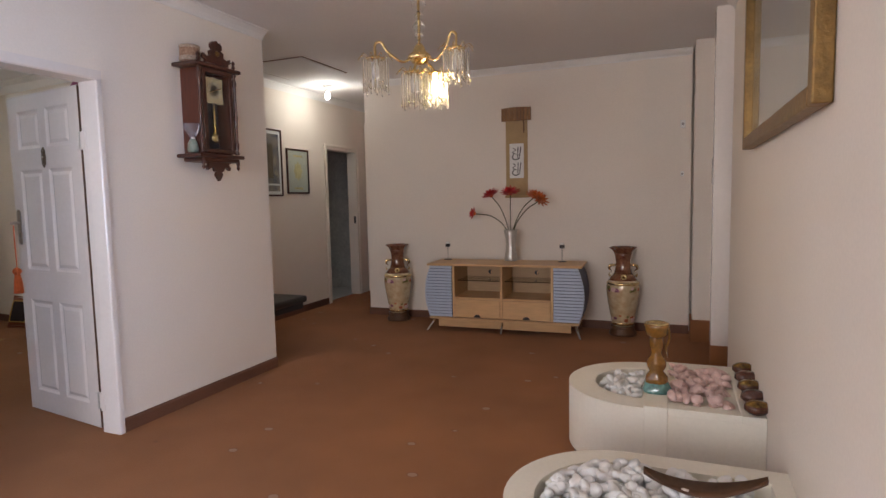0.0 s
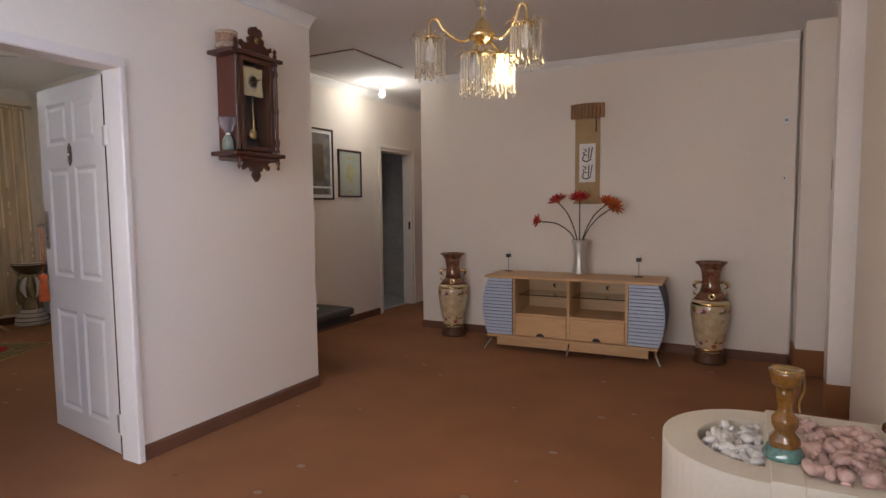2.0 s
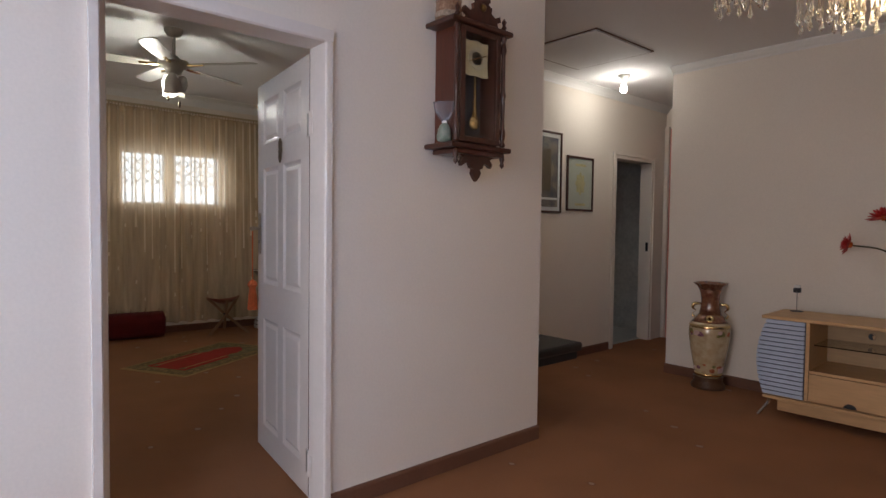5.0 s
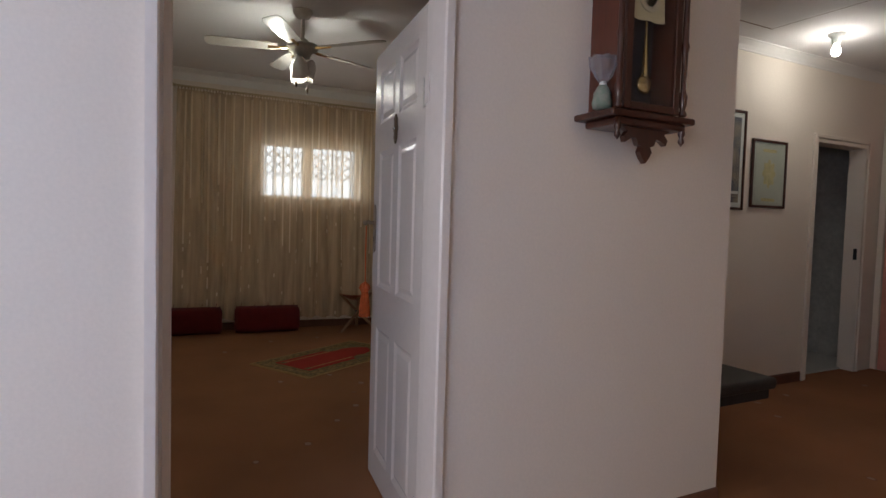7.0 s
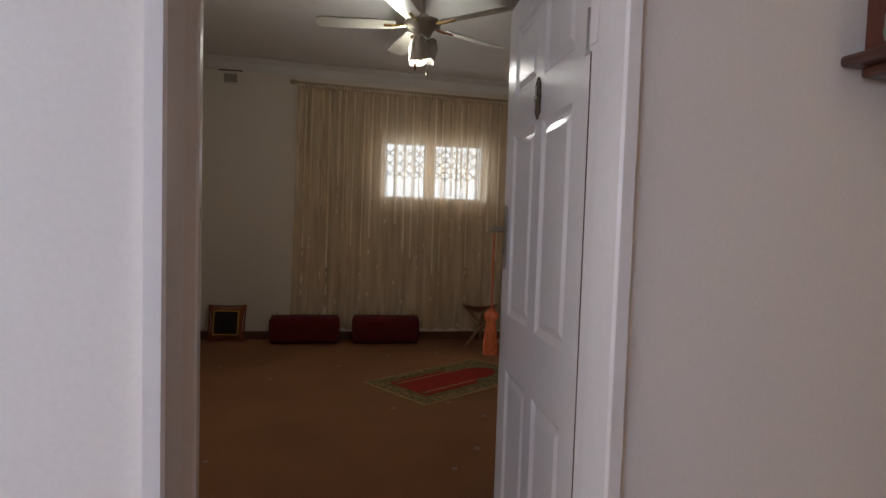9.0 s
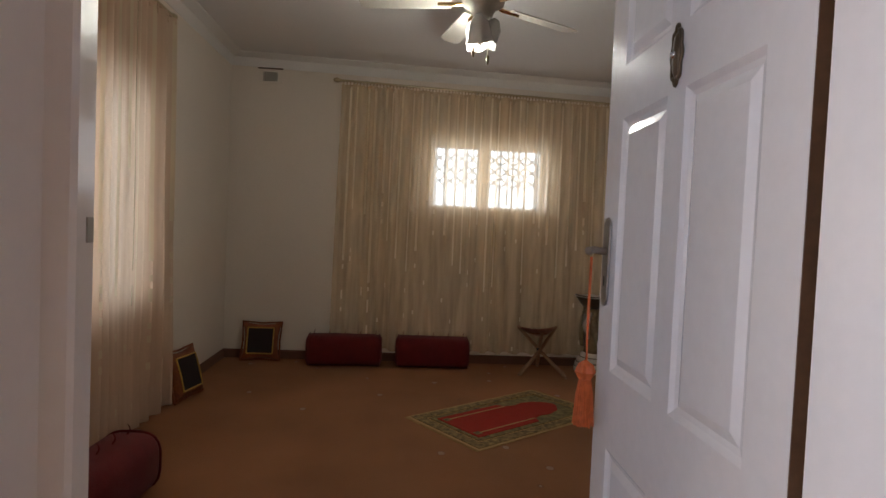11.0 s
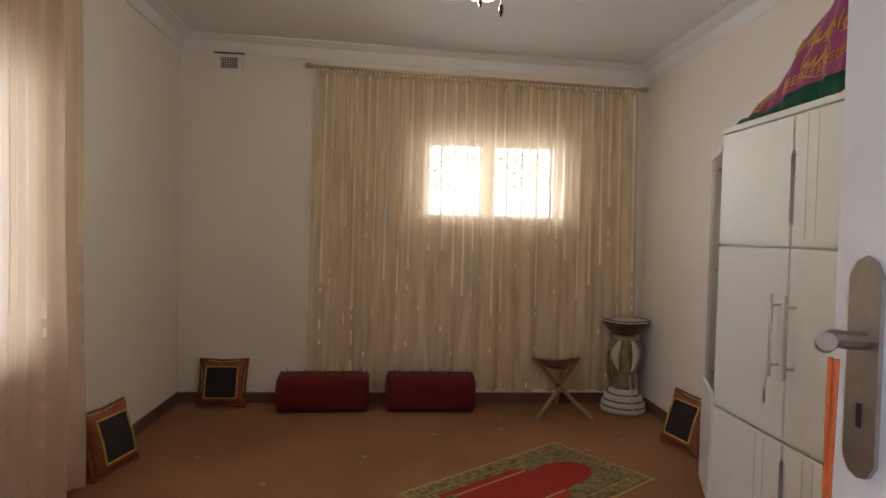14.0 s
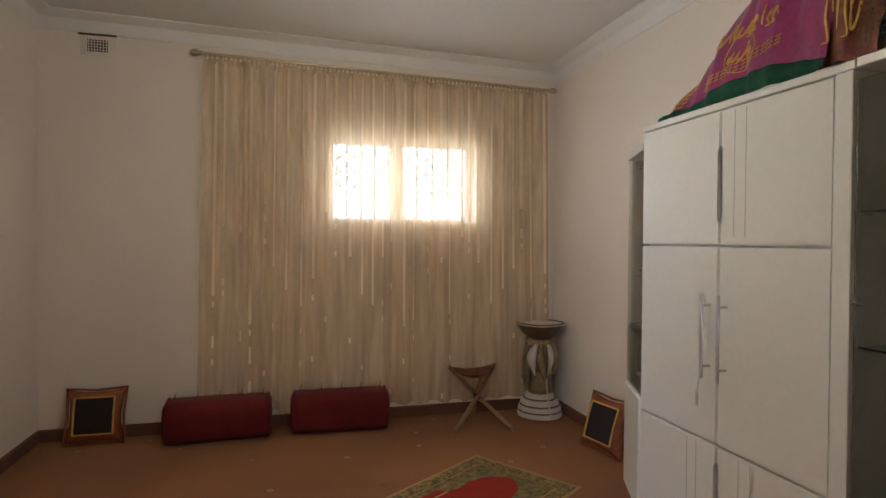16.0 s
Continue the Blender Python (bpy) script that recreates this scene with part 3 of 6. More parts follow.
def tassel(p):
    ob = thing("tassel", Matrix.Translation(p) @ Matrix.Diagonal((0.75, 0.75, 0.86, 1)), "orange silk tassel hanging from the door handle", "tassel")
    part("cord", tube([(0.006, 0, 0), (0.0, 0.002, -0.15), (0.004, 0, -0.32)], 0.0035, 8), TASSEL, ob)
    part("cord", tube([(-0.008, 0.004, 0), (-0.004, 0.0, -0.15), (0.0, 0.003, -0.32)], 0.0035, 8), TASSEL, ob)
    part("knot", lathe([(0.004, -0.31), (0.026, -0.325), (0.034, -0.345), (0.022, -0.365), (0.006, -0.375)], 20, lambda a, r, z: 1 + 0.15 * math.sin(7 * a)), TASSEL, ob)
    bm = bmesh.new()
    for i in range(46):
        a, r = i * 2.4, 0.028 * math.sqrt((i + 1) / 46)
        x, y = math.cos(a) * r, math.sin(a) * r
        tube([(x * 0.6, y * 0.6, -0.36), (x, y, -0.42), (x * 1.25, y * 1.25, -0.50 - 0.01 * random.random())], 0.0035, 5, bm)
    part("skirt", bm, TASSEL, ob)
    return ob


bedroom_door()
tassel((-3.698, 2.366, 1.222))
# strike plate on the closing jamb
tagged(part("strike_plate", box(-2.907, 1.4968, 1.252, -2.893, 1.4985, 1.276, 0.0005), NICKEL), "small dark metal strike plate on the door jamb", "strike plate")


# ---- bedroom ----
def in_bed(u, v, z=0, rz=0, rx=0, ry=0):
    return BED @ pose(u, v, z, rx, ry, rz)


def window_far():
    v0, v1, z0, z1 = 1.84, 2.97, 1.45, 2.09
    ob = thing("window_1", BED.copy(), "high steel window with a trellis burglar guard", "window", kind="structure")
    fr = part("window_frame", box(-0.17, v0, z0, -0.12, v0 + 0.05, z1, 0.004), GLOSS, ob)
    for a in ((v1 - 0.05, z0, v1, z1), (v0 + 0.05, z0, v1 - 0.05, z0 + 0.045), (v0 + 0.05, z1 - 0.045, v1 - 0.05, z1)):
        part("window_frame", box(-0.17, a[0], a[1], -0.12, a[2], a[3], 0.004), GLOSS, ob)
    part("mullion", box(-0.17, 2.32, z0 + 0.045, -0.12, 2.42, z1 - 0.045, 0.004), GLOSS, ob)
    for a, b in ((v0 + 0.05, 2.32), (2.42, v1 - 0.05)):
        p = part("pane", box(-0.150, a, z0 + 0.045, -0.144, b, z1 - 0.045), GLASS, ob)
        p.visible_shadow = False
        # trellis: crossed flat bars between upright rails
        n = 4
        step = (b - a) / n
        for i in range(n + 1):
            part("guard_rail", box(-0.222, a + i * step - 0.006, z0 + 0.03, -0.212, a + i * step + 0.006, z1 - 0.03), GRILLE, ob)
        for i in range(n):
            for k in range(3):
                zc = z1 - 0.13 - 0.11 * k
                for s in (-1, 1):
                    part("guard_bar", tube([(-0.205, a + i * step, zc - s * 0.05), (-0.205, a + (i + 1) * step, zc + s * 0.05)], 0.006, 5), GRILLE, ob)
    part("window_sill", box(-0.118, v0 + 0.002, z0 + 0.0, 0.02, v1 - 0.002, z0 + 0.02, 0.006), PLASTER, ob)
    return ob


window_far()


def window_side():
    ob = thing("window_2", BED @ pose(1.75, 0, 0), "wide steel side window behind sheer curtains", "window", kind="structure")
    w, z0, z1 = 2.10, 0.76, 2.05
    for x0, za, x1, zb in ((0, z0, 0.05, z1), (w - 0.05, z0, w, z1), (0.05, z0, w - 0.05, z0 + 0.05), (0.05, z1 - 0.05, w - 0.05, z1)):
        part("window_frame", box(x0, -0.14, za, x1, -0.09, zb, 0.004), GLOSS, ob)
    for i in range(3):
        a, b = 0.05 + i * 0.667, 0.05 + (i + 1) * 0.667
        if i:
            part("mullion", box(a - 0.02, -0.14, z0 + 0.05, a + 0.02, -0.09, z1 - 0.05, 0.004), GLOSS, ob)
        p = part("pane", box(a + 0.02, -0.118, z0 + 0.05, b - 0.02, -0.112, z1 - 0.05), GLASS, ob)
        p.visible_shadow = False
    part("window_sill", box(0.002, -0.088, z0, w - 0.002, 0.02, z0 + 0.02, 0.006), PLASTER, ob)
    return ob


window_side()
# glowing panels added beyond the windows in place of the overexposed sky
for mm, w, h in ((in_bed(-1.3, 2.4, 1.7, 90), 5.0, 4.0), (in_bed(2.8, -1.5, 1.6), 6.0, 4.0), (pose(1.9, -1.3, 1.6, 0, 0, 90), 5.0, 4.0), (pose(-0.9, -4.4, 1.6), 6.0, 4.0)):
    b = part("backdrop", box(-w / 2, -0.01, -h / 2, w / 2, 0.01, h / 2), SKYGLOW)
    b.matrix_world = mm
    tagged(b, "glowing panel standing in for bright sky outside the window", "backdrop", kind="structure")


def window_lounge(name, m, w, z0, z1):
    ob = thing(name, m, "lounge window behind the viewer", "window", kind="structure")
    for x0, za, x1, zb in ((0, z0, 0.05, z1), (w - 0.05, z0, w, z1), (0.05, z0, w - 0.05, z0 + 0.05), (0.05, z1 - 0.05, w - 0.05, z1), (w / 2 - 0.02, z0 + 0.05, w / 2 + 0.02, z1 - 0.05)):
        part("window_frame", box(x0, -0.12, za, x1, -0.07, zb, 0.004), GLOSS, ob)
    for a, b in ((0.05, w / 2 - 0.02), (w / 2 + 0.02, w - 0.05)):
        p = part("pane", box(a, -0.098, z0 + 0.05, b, -0.092, z1 - 0.05), GLASS, ob)
        p.visible_shadow = False
    return ob


window_lounge("window_3", pose(XR, -2.15, 0, 0, 0, 90), 1.70, 0.9, 2.1)
window_lounge("window_4", pose(XI + 1.05, -3.0, 0), 2.0, 0.85, 2.15)


def curtain(name, m, width, z0, z1, folds, label, seed, cloth, rise=0.0):
    """Gathered sheer cloth along local x, with narrow satin stripes that follow its folds."""
    rnd = random.Random(seed)
    ob = thing(name, m, label, "curtain")
    phase = [rnd.uniform(0, 6.28) for _ in range(4)]
    skew = [rnd.uniform(-0.02, 0.02) for _ in range(folds + 1)]

    def depth(x, z):
        f = (z1 - z) / (z1 - z0)
        k = x / width * folds
        w = math.sin(2 * math.pi * k + 0.9 * math.sin(k * 1.7 + phase[0]) + 0.25 * f * math.sin(k * 0.8 + phase[1]))
        return 0.042 + (0.032 + 0.012 * f) * w * (0.65 + 0.45 * math.sin(k * 0.9 + phase[2])) + 0.008 * math.sin(2 * math.pi * k * 2.3 + phase[2]) + 0.006 * f * math.sin(9 * f + k)

    def place(x, z):
        f = (z1 - z) / (z1 - z0)
        spread = 0.03 * f * (2 * x / width - 1)
        return (x + spread + 0.012 * f * math.sin(x * 9 + phase[3]), depth(x, z), z + rise * (1 - f) * x / width)

    nx, nz = folds * 10, 14
    bm = bmesh.new()
    grid = [[bm.verts.new(place(width * i / nx, z0 + (z1 - z0) * j / nz + (0.006 * math.sin(i * 0.7) if j == 0 else 0))) for i in range(nx + 1)] for j in range(nz + 1)]
    for j in range(nz):
        for i in range(nx):
            bm.faces.new((grid[j][i], grid[j][i + 1], grid[j + 1][i + 1], grid[j + 1][i]))
    part("cloth", bm, cloth, ob, "", True)
    bm = bmesh.new()
    for s in range(int(folds * 1.9)):
        x = width * (s + 0.3 + 0.4 * rnd.random()) / (folds * 1.9)
        wide = 0.0045 + 0.006 * rnd.random()
        full = rnd.uniform(0.35, 0.75)
        steps = 60
        for j in range(steps):
            za, zb = (z1 - 0.02 - (z1 - z0 - 0.05) * (j + k) / steps for k in (0, 1))
            f = j / steps
            if f > full and rnd.random() < min(0.96, 0.8 + 0.6 * (f - full)):
                continue
            hw = wide * (1.0 if f < full else 0.75)
            q = [place(x - hw, za), place(x + hw, za), place(x + hw, zb), place(x - hw, zb)]
            bm.faces.new([bm.verts.new((a, b + 0.0035, c)) for a, b, c in q])
    tagged(part("satin_stripes", bm, SATIN, ob, "cream satin stripes"), kind="stuff")
    bm = bmesh.new()
    for i in range(int(width / 0.03)):
        x = 0.015 + i * 0.03
        lift = rise * x / width
        tube([(x, depth(x, z1), z1 - 0.035 + lift), (x, 0.038, z1 + 0.022 + lift)], 0.007, 5, bm)
    part("heading_tape", bm, cloth, ob)
    return ob


# far curtain hangs on local y = out into the room
FARROW = BED @ pose(0.055, 3.50, 0, 0, 0, -90)
curtain("curtain", FARROW, 2.49, 0.125, 2.478, 16, "gold sheer curtain with cream satin stripes over the high window", 3, SHEER, 0.065)
curtain("curtain", BED @ pose(1.63, 0.055, 0), 2.35, 0.05, 2.52, 19, "gold sheer curtain glowing with daylight from the side window", 8, SHEERSIDE)


def curtain_rod(m, width):
    ob = thing("curtain_rod", m, "slim brass curtain rod with turned end knobs", "curtain rod")
    part("rod", tube([(0, 0, 0), (width / 2, 0, 0), (width, 0, 0)], 0.011, 12), PALEBRASS, ob)
    for x, s in ((0, -1), (width, 1)):
        prof = [(0.011, 0), (0.018, 0.006), (0.012, 0.012), (0.022, 0.03), (0.024, 0.042), (0.014, 0.066), (0.0, 0.074)]
        part("finial", lathe(prof, 16, m=pose(x, 0, 0, 0, 90 * s)), PALEBRASS, ob, "", True)
    for x in (0.12, width / 2, width - 0.12):
        part("bracket", tube([(x, 0, 0), (x, -0.083, 0.0)], 0.008, 8), PALEBRASS, ob)
    return ob


curtain_rod(BED @ pose(0.085, 3.53, 2.508, 0, 0, -90) @ pose(0, 0, 0, 0, -1.55), 2.53)
curtain_rod(BED @ pose(1.60, 0.085, 2.555), 2.42)


def air_vent(m):
    ob = thing("air_vent", m, "small cream wall vent with a dark square mesh", "air vent")
    part("backing", box(0.04, 0.001, 0.025, 0.165, 0.004, 0.105), VENTGREY, ob)
    part("frame", box(0, 0.001, 0, 0.04, 0.012, 0.13, 0.003), PLASTER, ob)
    part("frame", box(0.165, 0.001, 0, 0.205, 0.012, 0.13, 0.003), PLASTER, ob)
    part("frame", box(0.04, 0.001, 0, 0.165, 0.012, 0.025, 0.003), PLASTER, ob)
    part("frame", box(0.04, 0.001, 0.105, 0.165, 0.012, 0.13, 0.003), PLASTER, ob)
    part("hood", box(-0.01, 0.001, 0.132, 0.215, 0.018, 0.142, 0.003), WOODSTAND, ob)
    for i in range(7):
        part("slat", box(0.048 + i * 0.0178, 0.003, 0.025, 0.0514 + i * 0.0178, 0.009, 0.105), PLASTER, ob)
    for i in range(4):
        part("slat", box(0.04, 0.003, 0.038 + i * 0.0178, 0.165, 0.008, 0.041 + i * 0.0178), PLASTER, ob)
    return ob


air_vent(BED @ pose(0, 0.455, 2.525, 0, 0, -90))


def bolster(m, seed, length=0.67, label="dark red velvet bolster lying against the wall"):
    rnd = random.Random(seed)
    ob = thing("bolster", m, label, "bolster", "floor bolsters")
    r = 0.14
    prof = [(0.02, -length / 2 - 0.004), (r * 0.75, -length / 2 - 0.002), (r * 0.94, -length / 2 + 0.014), (r, -length / 2 + 0.045), (r * 1.01, -0.1), (r * 0.99, 0.1), (r, length / 2 - 0.045), (r * 0.94, length / 2 - 0.014), (r * 0.75, length / 2 + 0.002), (0.02, length / 2 + 0.004)]
    p0 = rnd.uniform(0, 6)
    bm = lathe(prof, 40, lambda a, rr, z: (abs(math.cos(a)) ** 3.2 + abs(math.sin(a)) ** 3.2) ** (-1 / 3.2) * (0.98 + 0.012 * math.sin(3 * a + 8 * z + p0)), m=pose(0, 0, r * 0.985, -90))
    part("cover", bm, REDVELVET, ob, "", True)
    for s in (-1, 1):
        part("piping", tube([(math.cos(i * math.pi / 16) * r * 0.97 * (abs(math.cos(i * math.pi / 16)) ** 3.2 + abs(math.sin(i * math.pi / 16)) ** 3.2) ** (-1 / 3.2), s * (length / 2 - 0.02), r * 0.985 + math.sin(i * math.pi / 16) * r * 0.97 * (abs(math.cos(i * math.pi / 16)) ** 3.2 + abs(math.sin(i * math.pi / 16)) ** 3.2) ** (-1 / 3.2)) for i in range(33)], 0.006, 6), REDVELVET, ob)
    for i in range(5):
        y = -length / 2 + 0.06 + i * (length - 0.12) / 4
        part("tuft", tube(curve([(0.0, y, 0.272), (0.01, y + 0.004, 0.298), (-0.004, y + 0.008, 0.318)], 4), 0.004, 5, taper=lambda t: 1 - 0.7 * t), REDVELVET, ob)
    return ob


bolster(in_bed(0.175, 1.125, 0, 2), 1)
bolster(in_bed(0.165, 1.925, 0, -2), 2)
bolster(in_bed(2.97, 0.36, 0, 86), 3, 0.6, "dark red velvet bolster below the side window")


def floor_cushion(m, s=0.36):
    """A square cushion standing on its edge; front towards local -y."""
    ob = thing("floor_cushion", m, "square cushion with orange gold brocade border and black centre", "cushion", "floor cushions")
    n = 16
    bm = bmesh.new()
    for side in (-1, 1):
        g = []
        for j in range(n + 1):
            row = []
            for i in range(n + 1):
                a, b = 2 * i / n - 1, 2 * j / n - 1
                pinch = 1 - 0.17 * (1 - abs(a) ** 2) * abs(b) ** 3
                pinch2 = 1 - 0.17 * (1 - abs(b) ** 2) * abs(a) ** 3
                t = 0.055 * ((1 - a ** 4) * (1 - b ** 4)) ** 0.6
                row.append(bm.verts.new((a * s / 2 * pinch2, side * t, s / 2 + b * s / 2 * pinch)))
            g.append(row)
        for j in range(n):
            for i in range(n):
                f = bm.faces.new((g[j][i], g[j][i + 1], g[j + 1][i + 1], g[j + 1][i]))
                f.material_index = 1 if side < 0 and 3 <= i < n - 3 and 3 <= j < n - 3 else 0
    bmesh.ops.remove_doubles(bm, verts=bm.verts[:], dist=0.0008)
    part("cover", bm, [GOLDCLOTH, BLACKCLOTH], ob, "", True)
    q = s / 2 * 0.64
    ring = [(-q, -0.048, s / 2 - q), (q, -0.048, s / 2 - q), (q, -0.048, s / 2 + q), (-q, -0.048, s / 2 + q), (-q, -0.048, s / 2 - q)]
    for a, b in zip(ring, ring[1:]):
        part("braid", tube([a, tuple((Vector(a) + Vector(b)) / 2 - Vector((0, 0.006, 0))), b], 0.006, 6), GOLDPRINT, ob, "gold braid")
    e = s / 2 * 0.98
    edge = [(-e, 0, 0.004), (0, 0, 0.018), (e, 0, 0.004), (e * 0.93, 0, s / 2), (e, 0, s - 0.004), (0, 0, s - 0.018), (-e, 0, s - 0.004), (-e * 0.93, 0, s / 2), (-e, 0, 0.004)]
    part("frill", tube(edge, 0.009, 6), GOLDCLOTH, ob)
    return ob


floor_cushion(BED @ pose(0.14, 0.365, 0.004, 0, 0, 90) @ pose(0, 0, 0, -14))
floor_cushion(BED @ pose(1.28, 0.15, 0.004, 0, 0, 168) @ pose(0, 0, 0, -16))
floor_cushion(BED @ pose(1.03, 3.46, 0.004, 0, 0, 12) @ pose(0, 0, 0, -18))


def folding_stool(m):
    ob = thing("folding_stool", m, "small folding wooden stool with a red brown leather seat", "stool")
    for x, s in ((-0.02, 1), (0.02, -1)):
        part("leg", tube([(s * -0.21, -0.17, 0.0), (0, 0.0 + x, 0.20), (s * 0.18, 0.15, 0.39)], 0.016, 8), OAK, ob)
    part("leg", tube([(0.03, 0.20, 0.0), (0, 0.02, 0.20), (-0.02, -0.17, 0.38)], 0.016, 8), OAK, ob)
    part("knot", lathe([(0.012, 0.18), (0.026, 0.19), (0.026, 0.215), (0.012, 0.225)], 12), BLACK, ob)
    tri = [(-0.21, 0.15), (0.20, 0.16), (-0.02, -0.20)]
    bm = bmesh.new()
    n = 10
    rows = []
    for j in range(n + 1):
        row = []
        for i in range(n + 1 - j):
            a, b = i / n, j / n
            c = 1 - a - b
            x = a * tri[1][0] + b * tri[2][0] + c * tri[0][0]
            y = a * tri[1][1] + b * tri[2][1] + c * tri[0][1]
            row.append(bm.verts.new((x, y, 0.40 - 0.13 * (a * b + b * c + a * c) - 0.9 * a * b * c)))
        rows.append(row)
    for j in range(n):
        for i in range(n - j):
            bm.faces.new((rows[j][i], rows[j][i + 1], rows[j + 1][i]))
            if i < n - j - 1:
                bm.faces.new((rows[j][i + 1], rows[j + 1][i + 1], rows[j + 1][i]))
    bmesh.ops.solidify(bm, geom=bm.faces[:], thickness=0.008)
    part("seat", bm, SADDLE, ob, "sagging red brown leather", True)
    return ob


folding_stool(in_bed(0.27, 2.90, 0, 88))


def pedestal(m):
    """A column with a flared bowl top, hung with gilt leaf swags, on a striped round foot."""
    ob = thing("pedestal_stand", m, "ornate plaster pedestal with a bronze bowl top and gilt leaf swags", "pedestal")
    part("base", lathe([(0.165, 0), (0.17, 0.012), (0.17, 0.035), (0.155, 0.042), (0.165, 0.052), (0.16, 0.08), (0.142, 0.088), (0.148, 0.10), (0.14, 0.125), (0.115, 0.14), (0.11, 0.165), (0.085, 0.175)], 36), MARBLE, ob, "white foot with dark rings", True)
    for r, z in ((0.166, 0.045), (0.152, 0.088), (0.124, 0.135)):
        part("ring", lathe([(r - 0.004, z - 0.006), (r + 0.002, z - 0.003), (r + 0.002, z + 0.003), (r - 0.004, z + 0.006)], 32), BRONZE, ob)
    part("column", lathe([(0.085, 0.172), (0.075, 0.25), (0.07, 0.40), (0.08, 0.52), (0.10, 0.57), (0.075, 0.59)], 28, lambda a, r, z: 1 + 0.06 * math.cos(9 * a)), IVORYTAN, ob, "", True)
    rnd = random.Random(4)
    for i in range(11):
        a = i * 2 * math.pi / 11
        d, side = Vector((math.cos(a), math.sin(a), 0)), Vector((-math.sin(a), math.cos(a), 0))
        ln = rnd.uniform(0.20, 0.36)
        bm = bmesh.new()
        rings = []
        for k in range(8):
            t = k / 7
            wd = 0.036 * math.sin(math.pi * min(1, 0.12 + t * 0.88)) + 0.003
            c = d * (0.088 + 0.024 * math.sin(math.pi * t * 0.9) + 0.012 * (i % 2)) + side * 0.02 * math.sin(4 * t + i) + Vector((0, 0, 0.555 - ln * t))
            rings.append([bm.verts.new(c - side * wd), bm.verts.new(c + d * 0.014), bm.verts.new(c + side * wd), bm.verts.new(c - d * 0.006)])
        for p, q in zip(rings, rings[1:]):
            for k in range(4):
                bm.faces.new((p[k], p[(k + 1) % 4], q[(k + 1) % 4], q[k]))
        bm.faces.new(rings[0]), bm.faces.new(rings[-1])
        part("leaf_swag", bm, IVORYTAN if i % 3 else MARBLE, ob, "", True)
    part("bowl", lathe([(0.06, 0.585), (0.09, 0.60), (0.125, 0.635), (0.15, 0.675), (0.165, 0.70), (0.165, 0.713), (0.155, 0.713), (0.14, 0.695), (0.10, 0.672), (0.0, 0.668)], 36, lambda a, r, z: (abs(math.cos(a)) ** 3 + abs(math.sin(a)) ** 3) ** (-1 / 3)), BRONZE, ob, "flared dark bronze bowl", True)
    part("rim", lathe([(0.160, 0.694), (0.170, 0.697), (0.170, 0.703), (0.160, 0.706)], 36, lambda a, r, z: (abs(math.cos(a)) ** 3 + abs(math.sin(a)) ** 3) ** (-1 / 3)), MARBLE, ob)
    part("ribbon", tube(curve([(0.13, -0.06, 0.30), (0.15, -0.06, 0.18), (0.172, -0.06, 0.08), (0.182, -0.05, 0.008)], 5), 0.006, 6), PINKSTONE, ob, "faded pink ribbon")
    return ob


pedestal(in_bed(0.19, 3.43, 0, 20))


def prayer_mat(m, w=0.71, h=1.24):
    ob = thing("prayer_mat", m, "red prayer mat with dark floral borders on the carpet", "mat")
    part("backing", box(-w / 2, -h / 2, 0, w / 2, h / 2, 0.004), MATGOLD, ob)

    def band(name, a, b, z, material):
        for x0, y0, x1, y1 in ((-w / 2 + a, -h / 2 + a, w / 2 - a, -h / 2 + b), (-w / 2 + a, h / 2 - b, w / 2 - a, h / 2 - a), (-w / 2 + a, -h / 2 + b, -w / 2 + b, h / 2 - b), (w / 2 - b, -h / 2 + b, w / 2 - a, h / 2 - b)):
            part(name, box(x0, y0, 0.004, x1, y1, z), material, ob)

    band("border", 0.022, 0.092, 0.0075, MATBORDER)
    band("inner_band", 0.105, 0.112, 0.0075, MATBORDER)
    part("ground", box(-w / 2 + 0.115, -h / 2 + 0.115, 0.004, w / 2 - 0.115, h / 2 - 0.115, 0.0070), MATGREEN, ob)
    iw, ih = w / 2 - 0.15, h / 2 - 0.14
    arch = [(-iw, -ih), (iw, -ih), (iw, ih * 0.15), (iw * 0.72, ih * 0.22), (iw * 0.62, ih * 0.38), (iw * 0.70, ih * 0.55), (iw * 0.55, ih * 0.78), (iw * 0.25, ih * 0.92), (0, ih * 0.97)]
    arch += [(-x, y) for x, y in arch[-2:1:-1]]
    bm = plate([(x, y) for x, y in arch], -0.003, m=Matrix(((1, 0, 0, 0), (0, 0, 1, 0), (0, -1, 0, 0.0068), (0, 0, 0, 1))))
    part("field", bm, MATFIELD, ob, "plain red arched field")
    for s in (-1, 1):
        part("pillar_stripe", box(s * iw * 0.72 - 0.006, -ih * 0.9, 0.0098, s * iw * 0.72 + 0.006, ih * 0.2, 0.0112), MATGOLD, ob)
        part("pillar_foot", box(s * iw * 0.72 - 0.022, -ih * 0.96, 0.0098, s * iw * 0.72 + 0.022, -ih * 0.86, 0.0114, 0.0005), MATGREEN, ob)
    bm = bmesh.new()
    for i in range(90):
        x = -w / 2 + 0.004 + i * (w - 0.008) / 89
        for s in (-1, 1):
            tube([(x, s * h / 2, 0.003), (x + 0.003 * math.sin(i * 2.1), s * (h / 2 + 0.02), 0.002)], 0.0016, 4, bm)
    tagged(part("fringe", bm, MATGOLD, ob), kind="stuff")
    return ob


prayer_mat(BED @ pose(1.54, 2.39, 0.001, 0, 0, math.degrees(math.atan2(0.99, -0.70)) - 90))


